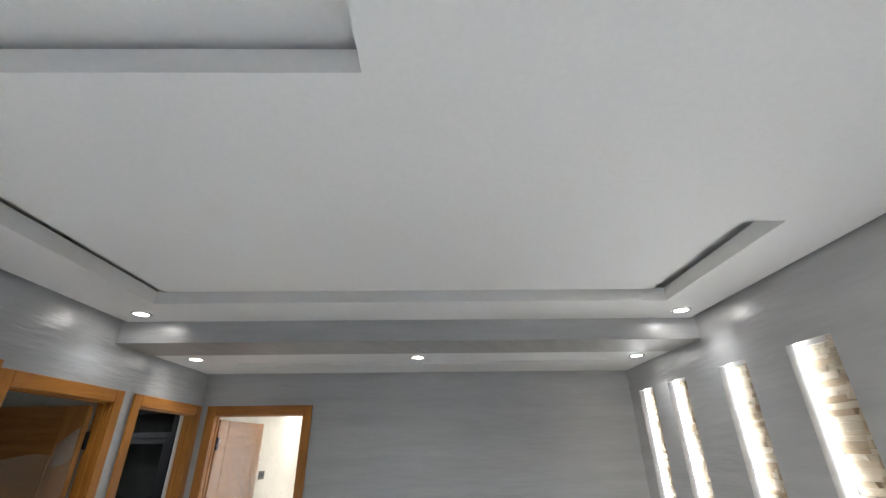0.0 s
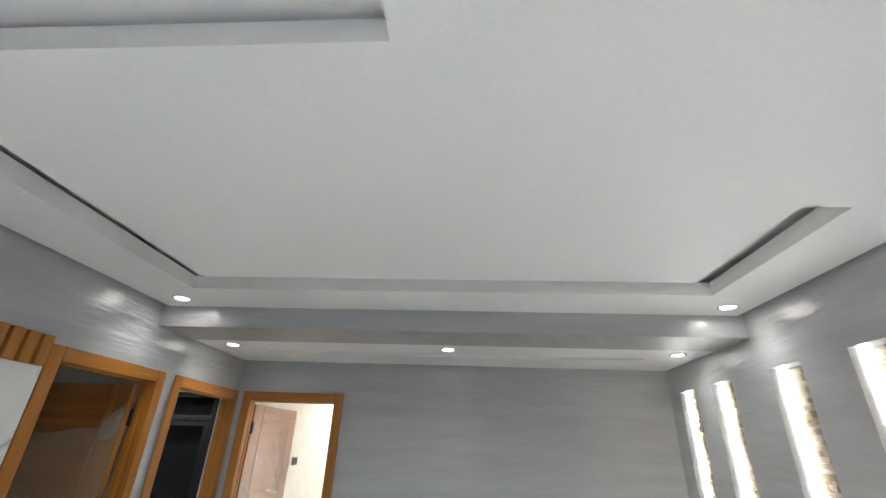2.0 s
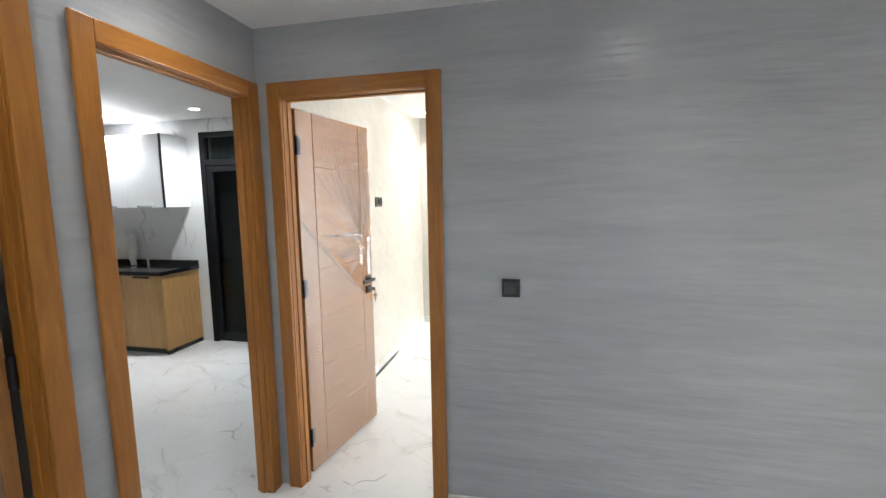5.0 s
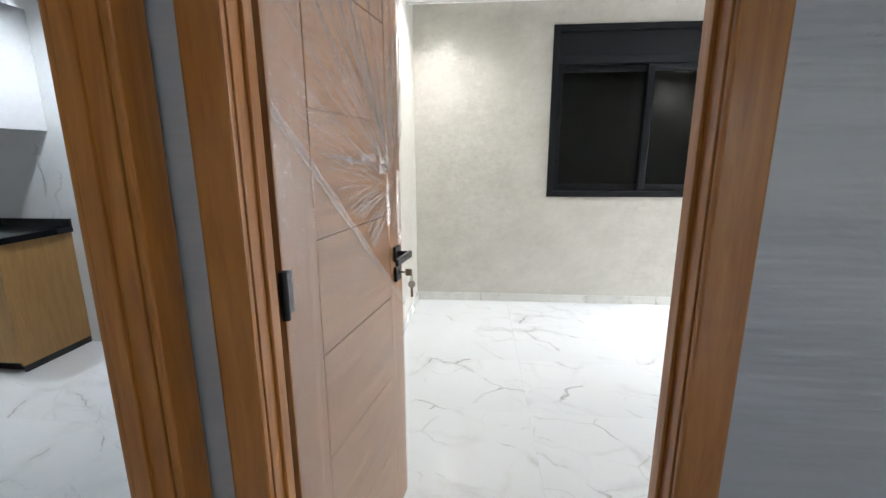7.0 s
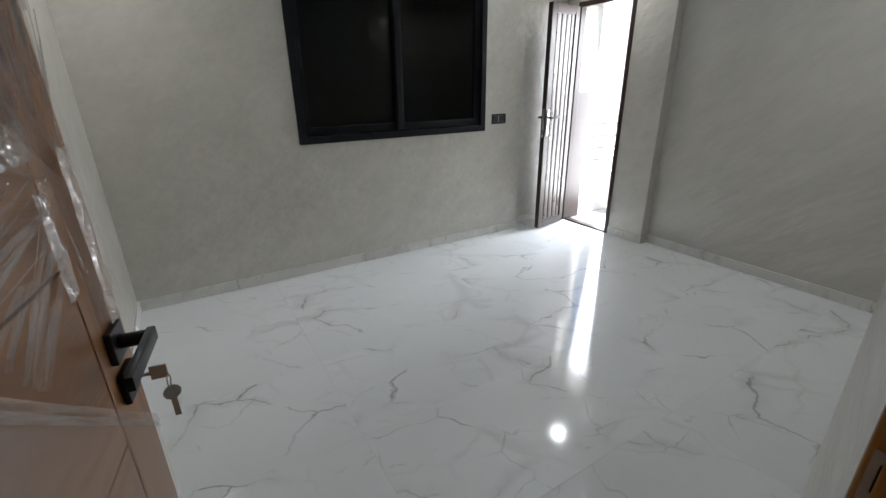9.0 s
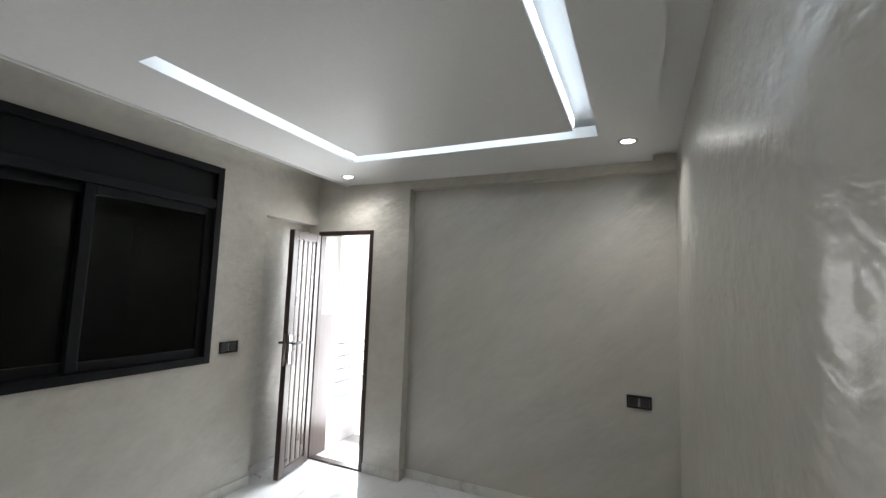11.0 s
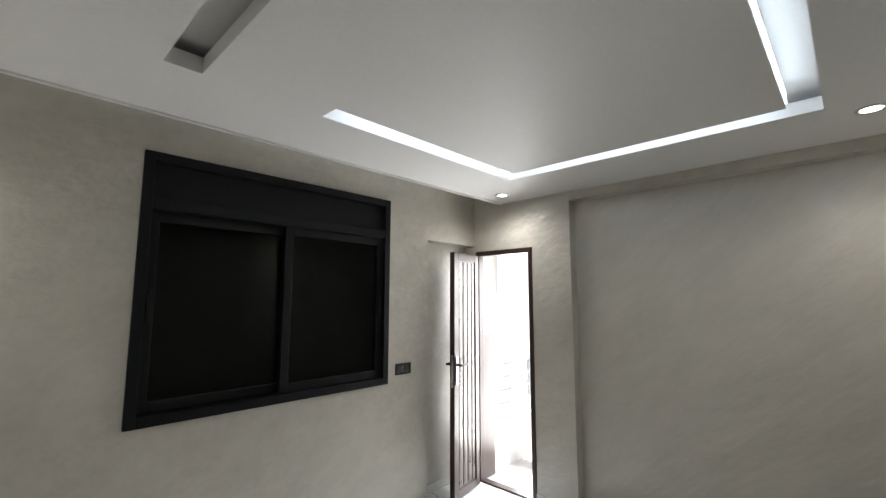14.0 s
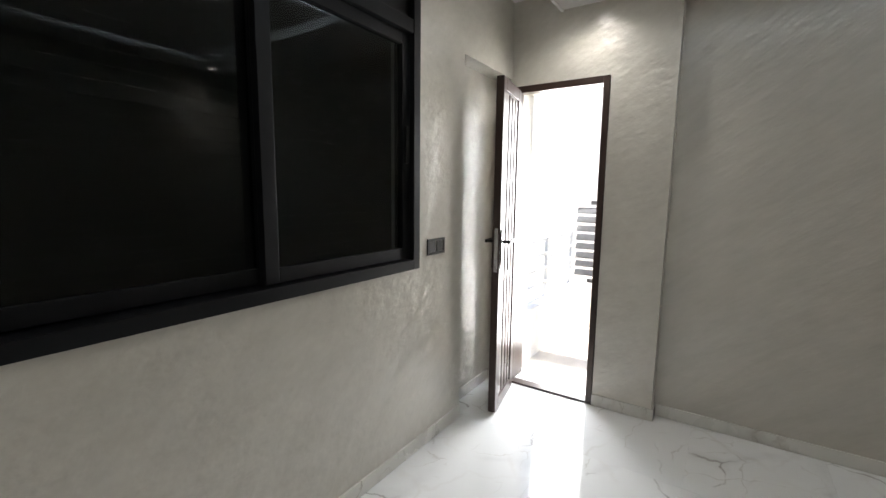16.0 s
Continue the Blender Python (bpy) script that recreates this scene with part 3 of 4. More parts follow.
def door_leaf(at, rz, side, label, w=0.70, h=2.02):
    """A veneered leaf hinged at its local origin; the film lies on the face at local y = 0 (side -1) or 0.04 (side 1)."""
    ob = thing("door", label, "door", "oak doors wrapped in film", at, rz)
    th = 0.04
    part("core", boxed(0.004, w - 0.004, 0.006, th - 0.006, 0.014, h - 0.004), DOOR_WOOD, ob)
    s1, s2 = 0.135, w - 0.115
    part("stile", boxed(0, s1 - 0.002, 0, th, 0.01, h, bevel=0.002), STILE_WOOD, ob)
    part("stile", boxed(s2 + 0.002, w, 0, th, 0.01, h, bevel=0.002), STILE_WOOD, ob)
    cuts = [0.01, 0.30, 0.585, 0.87, 1.155, 1.44, 1.725, h]
    for a, b in zip(cuts, cuts[1:]):
        part("board", boxed(s1 + 0.002, s2 - 0.002, 0, th, a + 0.002, b - 0.002, bevel=0.002), DOOR_WOOD, ob)
    for z in (0.22, 1.07, 1.83):
        hb = boxed(-0.012, 0.03, -0.003, 0.002, z - 0.045, z + 0.045, bevel=0.001)
        tube(hb, (-0.008, -0.008, z - 0.05), (-0.008, -0.008, z + 0.05), 0.009, 12)
        part("hinge", hb, BLACK_METAL, ob, "black steel hinge", True)
    for face, out in ((0.0, -1), (th, 1)):
        lo, hi = sorted((face + out * 0.0005, face + out * 0.010))
        handle = part("handle", boxed(w - 0.085, w - 0.033, lo, hi, 0.985, 1.037, bevel=0.002), BLACK_METAL, ob, "square black door handle")
        lever = bmesh.new()
        tube(lever, (w - 0.059, face + out * 0.010, 1.011), (w - 0.059, face + out * 0.046, 1.011), 0.011, 16)
        lo2, hi2 = sorted((face + out * 0.044, face + out * 0.056))
        box(lever, w - 0.185, w - 0.047, lo2, hi2, 1.000, 1.022, 0.003)
        part("lever", lever, BLACK_METAL, handle, "", True)
        rose = part("lock_plate", boxed(w - 0.085, w - 0.033, lo, hi, 0.915, 0.967, bevel=0.002), BLACK_METAL, ob, "square black lock plate")
        cyl = bmesh.new()
        lo3, hi3 = face + out * 0.010, face + out * 0.018
        tube(cyl, (w - 0.059, lo3, 0.946), (w - 0.059, hi3, 0.946), 0.008, 16)
        part("cylinder", cyl, KEY_STEEL, rose, "", True)
    out = side
    face = th if side > 0 else 0.0
    key = bmesh.new()
    tube(key, (w - 0.059, face + out * 0.018, 0.946), (w - 0.059, face + out * 0.036, 0.946), 0.003, 8)
    lo, hi = sorted((face + out * 0.034, face + out * 0.058))
    box(key, w - 0.0605, w - 0.0575, lo, hi, 0.934, 0.958, 0.001)
    part("key", key, KEY_STEEL, ob, "nickel key in the lock")
    ring = bmesh.new()
    pts = [(w - 0.059 + 0.010 * math.sin(a), face + out * 0.056, 0.926 + 0.011 * math.cos(a)) for a in [2 * math.pi * k / 14 for k in range(15)]]
    for p, q in zip(pts, pts[1:]):
        tube(ring, p, q, 0.0011, 6)
    yk = face + out * 0.056
    lathe(ring, [(0.0, -0.0012), (0.013, -0.0012), (0.013, 0.0012), (0.0, 0.0012)], 14, Matrix.Translation((w - 0.059, yk, 0.904)) @ pose(0, 0, 0, 0, 90, 25))
    box(ring, w - 0.0602, w - 0.0578, yk - 0.0045, yk + 0.0045, 0.858, 0.893, 0.0006)
    part("spare_key", ring, KEY_STEEL, ob, "spare key hanging on a ring")
    if side < 0:
        edge = lambda x: 1.43 - 0.88 * x
        upper = lambda x: max(edge(x) + 0.004, 1.19 if x < 0.60 else 1.06)
    else:
        edge, upper = (lambda x: min(1.03, 1.03 - 0.42 * (x - 0.22))), (lambda x: 0.96 + 0.29 * x)
    y = face + out * 0.001
    top = h - 0.01 if side < 0 else 1.74
    part("film", film_sheet(w, y, lambda x: 0.02, edge, 3.7, 0.0022), FILM_MILKY, ob, "creased clear stretch film", True)
    part("film", film_sheet(w, face + out * 0.003, upper, lambda x: top + 0.02 * math.sin(9 * x), 8.2, 0.012 if side < 0 else 0.003), FILM_CLEAR if side < 0 else FILM_MILKY, ob, "creased clear stretch film", True)
    if side > 0:
        for line, a, b, wide in ((edge, 0.20, 1.0, 0.014), (upper, 0.0, 1.0, 0.016)):
            part("film_band", film_band(w, y, line, wide, 2.0 + a), FILM_FOLD, ob, "rolled film edge", True)
        scrap = film_sheet(0.11, face + 0.004, lambda x: 1.70 + 0.9 * max(0, 0.05 - x), lambda x: 1.90 - 0.8 * x, 5.5, 0.03, 12, 12)
        part("film_scrap", scrap, FILM_SCRAP, ob, "loose crumpled scrap of film", True)
        fan = bmesh.new()
        pick = random.Random(4)
        for k in range(20):
            z = 1.10 + 0.024 * k + pick.uniform(-0.01, 0.01)
            ribbon(fan, [(0.66 - 0.62 * u, face + 0.006, 1.16 + (z - 1.16) * (0.45 + 0.55 * u) - 0.06 * u + 0.006 * noise.noise(Vector((u * 5, z * 30, 0)))) for u in [q / 12 for q in range(13)]], pick.uniform(0.0012, 0.003), 1)
        for z, tilt in ((0.44, 0.06), (0.58, -0.10), (0.70, -0.14), (0.62, 0.04)):
            ribbon(fan, [(0.03 + 0.62 * u, face + 0.006, z + tilt * u + 0.012 * noise.noise(Vector((u * 6, z * 9, 3)))) for u in [q / 14 for q in range(15)]], 0.003, 1)
        part("film_creases", fan, FILM_SCRAP, ob, "fine pale creases in the film", True)
    else:
        part("film_band", film_band(w, y, edge, 0.030, 2.0), FILM_FOLD, ob, "thick rolled film edge", True)
        rays, pick = bmesh.new(), random.Random(11)
        for k in range(150):
            ang = radians(pick.uniform(58, 222))
            wide, start = pick.uniform(0.001, 0.006), pick.uniform(0.03, 0.22)
            cx, cz = 0.60 + pick.uniform(-0.05, 0.05), 1.27 + pick.uniform(-0.05, 0.05)
            pts, r = [], start
            while r < start + pick.uniform(0.25, 1.1):
                bend = 0.05 * noise.noise(Vector((r * 3, k * 1.7, 0)))
                x, z = cx + r * math.cos(ang + bend), cz + r * math.sin(ang + bend)
                if not (0.004 < x < w - 0.004 and edge(x) + 0.02 < z < h - 0.02):
                    break
                pts.append((x, face - 0.012 - 0.003 * math.sin(r * 9 + k), z))
                r += 0.03
            if len(pts) > 3:
                ribbon(rays, pts, wide, -1)
        part("film_creases", rays, FILM_PLEAT, ob, "creases spreading from the handle", True)
        for cx, cz, sx, sz in ((0.555, 1.19, 0.030, 0.13), (0.650, 1.17, 0.036, 0.25), (0.42, 1.335, 0.10, 0.020), (0.53, 1.31, 0.075, 0.040), (0.30, 1.33, 0.035, 0.02)):
            crumple = bmesh.new()
            grid = {}
            for a in range(11):
                for b in range(15):
                    q = Vector((cx + sx * (a / 10 - 0.5), 0, cz + sz * (b / 14 - 0.5)))
                    n1 = noise.noise(q * 70 + Vector((cz * 9, 0, 0)))
                    grid[a, b] = crumple.verts.new((q.x + 0.008 * noise.noise(q * 24), face - 0.012 - 0.010 * abs(n1) * math.sin(math.pi * a / 10), q.z + 0.006 * n1))
            for a in range(10):
                for b in range(14):
                    crumple.faces.new((grid[a, b], grid[a + 1, b], grid[a + 1, b + 1], grid[a, b + 1]))
            part("film_crumple", crumple, FILM_SCRAP, ob, "shiny crumpled film", True)
    return ob


door_leaf((-1.572, 4.378, 0), 80.5, -1, "brown oak veneer door, open, wrapped in creased clear film")
door_leaf((-1.785, 3.18, 0), 180, 1, "brown oak veneer door, open, half wrapped in clear film")


# ---------- window ----------
def bar(name, bm_args, mat, parent, label="", bevel=0.003):
    return part(name, boxed(*bm_args, bevel=bevel), mat, parent, label)


def sliding_window():
    x0, x1, z0, z1 = WIN
    ob = tagged(new("window_1"), "anthracite aluminium sliding window with closed roller shutter", "window", "", "structure")
    ob.matrix_basis = pose(0, BED_WIN, 0)
    f = 0.05
    ya, yb = -0.014, 0.11
    bar("window_frame", (x0 + 0.001, x0 + f, ya, yb, z0 + 0.001, z1 - 0.001), ANTHRACITE, ob)
    bar("window_frame", (x1 - f, x1 - 0.001, ya, yb, z0 + 0.001, z1 - 0.001), ANTHRACITE, ob)
    bar("window_frame", (x0 + f, x1 - f, ya, yb, z0 + 0.001, z0 + f), ANTHRACITE, ob)
    bar("window_frame", (x0 + f, x1 - f, ya, yb, z1 - f, z1 - 0.001), ANTHRACITE, ob)
    bar("transom", (x0 + f, x1 - f, ya + 0.004, yb, 2.075, 2.135), ANTHRACITE, ob)
    bar("shutter_box", (x0 + f, x1 - f, 0.022, yb, 2.135, z1 - f), ANTHRACITE, ob, "flat shutter box cover", 0.002)
    mid = 0.232
    sill = z0 + f
    for a, b, y in ((x0 + f, mid + 0.03, 0.055), (mid - 0.03, x1 - f, 0.012)):
        sash = bar("sash", (a, a + 0.055, y, y + 0.035, sill + 0.006, 2.073), ANTHRACITE, ob)
        bar("sash_rail", (a + 0.055, b - 0.055, y, y + 0.035, sill + 0.006, sill + 0.06), ANTHRACITE, sash)
        bar("sash_rail", (a + 0.055, b - 0.055, y, y + 0.035, 2.02, 2.073), ANTHRACITE, sash)
        bar("sash_stile", (b - 0.055, b, y, y + 0.035, sill + 0.006, 2.073), ANTHRACITE, sash)
        pane = bar("pane", (a + 0.05, b - 0.05, y + 0.014, y + 0.019, sill + 0.055, 2.025), GLASS, ob, "dark window pane", 0.0)
        pane.visible_shadow = False
        hx = a + 0.028 if a < 0 else b - 0.028
        bar("latch", (hx - 0.011, hx + 0.011, y - 0.010, y - 0.0005, 1.49, 1.66), BLACK_METAL, ob, "slim black latch")
    slats = bmesh.new()
    for k in range(27):
        z = z0 + 0.03 + 0.042 * k
        box(slats, x0 + f, x1 - f, 0.135, 0.143, z, z + 0.0415)
    part("shutter", slats, SHUTTER, ob, "closed dark roller shutter slats")
    bar("shutter_backing", (x0 - 0.05, x1 + 0.05, 0.204, 0.24, z0 - 0.05, z1 + 0.05), SHUTTER, ob)


sliding_window()


# ---------- terrace door ----------
def terrace_door():
    fr = thing("terrace_door_frame", "dark brown aluminium frame of the terrace door", "door frame")
    y0, y1, h = BD[0], BD[1], 2.055
    for a, b in ((y0 + 0.001, y0 + 0.04), (y1 - 0.04, y1 - 0.001)):
        part("jamb", boxed(PILASTER - 0.008, PILASTER + 0.06, a, b, 0, h - 0.001, bevel=0.004), BROWN_ALU, fr)
    part("head", boxed(PILASTER - 0.008, PILASTER + 0.06, y0 + 0.04, y1 - 0.04, h - 0.045, h - 0.001, bevel=0.004), BROWN_ALU, fr)
    part("threshold", boxed(PILASTER - 0.004, PILASTER + 0.07, y0 + 0.04, y1 - 0.04, 0.0, 0.014, bevel=0.004), BROWN_ALU, fr)
    part("side_lining", boxed(PILASTER + 0.062, 2.30, y1 - 0.03, y1 - 0.002, 0.0, 1.28, bevel=0.004), BROWN_ALU, fr, "brown side lining of the doorway")
    w, hh, th = 0.42, 1.995, 0.045
    ob = thing("door", "brown ribbed aluminium terrace door, standing open", "door", "", (PILASTER - 0.075, y1 - 0.034, 0.012), 190.5)
    part("stile", boxed(0, 0.06, 0, th, 0, hh, bevel=0.004), BROWN_ALU, ob)
    part("stile", boxed(w - 0.07, w, 0, th, 0, hh, bevel=0.004), BROWN_ALU, ob)
    part("rail", boxed(0.06, w - 0.07, 0, th, 0, 0.07, bevel=0.004), BROWN_ALU, ob)
    part("rail", boxed(0.06, w - 0.07, 0, th, hh - 0.07, hh, bevel=0.004), BROWN_ALU, ob)
    # The reflected brightness between the ribs is put into this backing's colour.
    part("backing", boxed(0.055, w - 0.065, 0.012, th - 0.012, 0.065, hh - 0.065), GROOVE_GLINT, ob, "groove panel with a painted pale glint")
    n = 4
    pitch = (w - 0.13) / n
    for k in range(n):
        a = 0.06 + k * pitch
        part("panel", boxed(a + 0.014, a + pitch - 0.014, 0.004, th - 0.006, 0.075, hh - 0.075, bevel=0.008), PANEL_BROWN, ob)
    for face, out in ((0.0, -1), (th, 1)):
        lo, hi = sorted((face + out * 0.0005, face + out * 0.008))
        plate = part("handle_plate", boxed(w - 0.05, w - 0.018, lo, hi, 0.90, 1.13, bevel=0.002), STEEL if out > 0 else BLACK_METAL, ob)
        lev = bmesh.new()
        tube(lev, (w - 0.034, face + out * 0.008, 1.06), (w - 0.034, face + out * 0.045, 1.06), 0.009, 12)
        lo, hi = sorted((face + out * 0.040, face + out * 0.054))
        box(lev, w - 0.15, w - 0.024, lo, hi, 1.050, 1.070, 0.004)
        part("lever", lev, BLACK_METAL, plate, "black lever", True)
    lock = boxed(w - 0.0005, w + 0.002, 0.012, 0.034, 0.88, 1.14, bevel=0.0005)
    part("lock_face", lock, STEEL, ob, "steel lock face plate")
    key = bmesh.new()
    tube(key, (w - 0.034, th + 0.008, 0.955), (w - 0.034, th + 0.05, 0.955), 0.003, 8)
    box(key, w - 0.036, w - 0.032, th + 0.045, th + 0.048, 0.89, 0.955, 0.0008)
    box(key, w - 0.047, w - 0.021, th + 0.044, th + 0.047, 0.865, 0.893, 0.001)
    part("key", key, KEY_STEEL, ob, "keys hanging in the lock")


terrace_door()


# ---------- switches and sockets ----------
def switch(label, m, gangs):
    ob = thing("wall_switch", label, "switch", "black wall plates")
    ob.matrix_basis = m
    w = 0.072 * gangs + 0.010
    part("plate", holed("y", -0.009, -0.001, -w / 2, w / 2, -0.042, 0.042, [(-w / 2 + 0.012, w / 2 - 0.012, -0.028, 0.028)]), BLACK_PLASTIC, ob)
    for k in range(gangs):
        c = (k - (gangs - 1) / 2) * 0.068
        part("rocker", boxed(c - 0.027, c + 0.027, -0.007, -0.0005, -0.0265, 0.0265, bevel=0.002), GREY_PLASTIC, ob, "grey insert")
    return ob


switch("single black wall switch with grey rocker on grey plaster", pose(-0.455, SALON_BACK, 1.13), 1)
switch("double black wall socket on grey plaster", pose(1.862, SALON_BACK, 0.868), 2)
switch("double black wall switch beside the window", pose(1.192, BED_WIN, 1.075), 2)
switch("double black wall socket on the recessed beige wall", pose(BED_DOOR, 4.69, 0.845, 0, 0, -90), 2)
switch("double black wall switch on the beige plaster", pose(BED_L, 5.98, 1.53, 0, 0, 90), 2)


# ---------- skirtings ----------
def skirting(name, x0, x1, y0, y1):
    structure(name, boxed(x0, x1, y0, y1, 0.0005, 0.075, bevel=0.003), SKIRT_MARBLE, "low marble skirting with thin veins")


K = 0.011
skirting("baseboard_salon_back", D3[1] + 0.047, SALON_R, SALON_BACK - K, SALON_BACK - 0.0005)
skirting("baseboard_salon_right", SALON_R - K, SALON_R - 0.0005, SALON_FRONT, SALON_BACK - K)
skirting("baseboard_bedroom_window", BED_L, 1.46, BED_WIN - K, BED_WIN - 0.0005)
skirting("baseboard_recess", 1.4605, PILASTER, 7.56 - K, 7.5595)
skirting("baseboard_recess_side", 1.4605, 1.4605 + K, BED_WIN, 7.56 - K)
skirting("baseboard_bedroom_left", BED_L + 0.0005, BED_L + K, 4.33, BED_WIN - K)
skirting("baseboard_pier", PILASTER - K, PILASTER - 0.0005, PIER - K, BD[0])
skirting("baseboard_pier_side", PILASTER, BED_DOOR, PIER - K, PIER - 0.0005)
skirting("baseboard_recessed", BED_DOOR - K, BED_DOOR - 0.0005, 4.462, PIER - K)
low = boxed(-0.25, BED_DOOR - K, 0.0005, K, 0.0005, 0.075, bevel=0.003)
for v in low.verts:
    v.co.y += front_face(v.co.x)
structure("baseboard_bedroom_front", low, SKIRT_MARBLE, "low marble skirting with thin veins")

# ---------- niches ----------
rng = random.Random(5)
for y0, y1 in SLOTS:
    ob = thing("stone_panel", "pale split-face stone panel in a lit wall niche", "stone panel", "niche stone panels")
    z = SLOT_Z0
    while z < SLOT_Z1 - 0.006:
        h = min(rng.uniform(0.016, 0.034), SLOT_Z1 - z)
        cut = y0 + (y1 - y0) * rng.uniform(0.25, 0.75)
        for a, b in ((y0, cut), (cut, y1)):
            d = rng.uniform(0.010, 0.030)
            bm = boxed(2.064 - d, 2.0645, a + 0.0008, b - 0.0008, z + 0.0006, z + h - 0.0006)
            for v in bm.verts:
                if v.co.x < 2.06:
                    v.co.x += rng.uniform(-0.006, 0.006)
                    v.co.z += rng.uniform(-0.002, 0.002)
            part("stone", bm, STONE, ob)
        if rng.random() < 0.75:
            part("stone", boxed(SALON_R + rng.uniform(-0.012, 0.006), 2.03, y0 + 0.001, y0 + rng.uniform(0.012, 0.035), z + 0.0006, z + h - 0.0006), STONE, ob)
        z += h
    strip = thing("led_strip", "glowing white LED strip in the niche", "light strip", "niche light strips")
    part("diffuser", boxed(2.006, 2.040, y1 - 0.007, y1 - 0.0005, SLOT_Z0 + 0.012, SLOT_Z1 - 0.004), LED_STRIP, strip)
    sill = thing("niche_sill", "thin reddish marble sill of a wall niche", "sill", "niche sills")
    part("slab", boxed(SALON_R - 0.006, 2.02, y0 + 0.001, y1 - 0.001, SLOT_Z0 + 0.0003, SLOT_Z0 + 0.010, bevel=0.002), SILL_RED, sill)

# ---------- lit grooves of the bedroom ceiling ----------
for a in ((0.0, 1.355, 6.5005, 6.5055), (-0.9, 1.35, 5.0145, 5.0195)):
    s = thing("led_strip", "cool white LED strip inside the ceiling groove", "light strip", "cove light strips")
    part("diffuser", boxed(*a, C2 + 0.022, C2 + 0.075), LED_COVE, s)
s = thing("led_strip", "cool white LED strip inside the ceiling groove", "light strip", "cove light strips")
part("diffuser", boxed(1.3555, 1.3605, 5.03, 6.49, C2 + 0.022, C2 + 0.075), LED_COVE, s)

# No real strip: added glow that stands in for the lit end face.
s = thing("led_strip", "cool white LED strip inside the ceiling groove", "light strip", "cove light strips")
part("diffuser", boxed(1.37, 1.47, 6.6145, 6.6195, C2 + 0.022, C2 + 0.062), LED_COVE, s)

# ---------- media wall: marble panel with a slat cornice ----------
panel = thing("marble_panel", "white veined marble wall panel under wooden slats", "wall panel")
for k in range(4):
    part("slab", boxed(SALON_L + 0.001, SALON_L + 0.02, 2.412 - 0.9 * (k + 1) + 0.001, 2.412 - 0.9 * k, 0.0, 2.005, bevel=0.002), WALL_MARBLE, panel)
slats = thing("slat_cornice", "row of honey oak slats above the marble panel", "slat panel")
part("backing", boxed(SALON_L + 0.001, SALON_L + 0.008, -1.19, 2.412, 2.006, 2.146), OAK_ACROSS_Y, slats)
for k in range(48):
    y = 2.405 - 0.075 * k
    part("slat", boxed(SALON_L + 0.008, SALON_L + 0.034, y - 0.055, y, 2.006, 2.146, bevel=0.003), OAK_UP, slats)

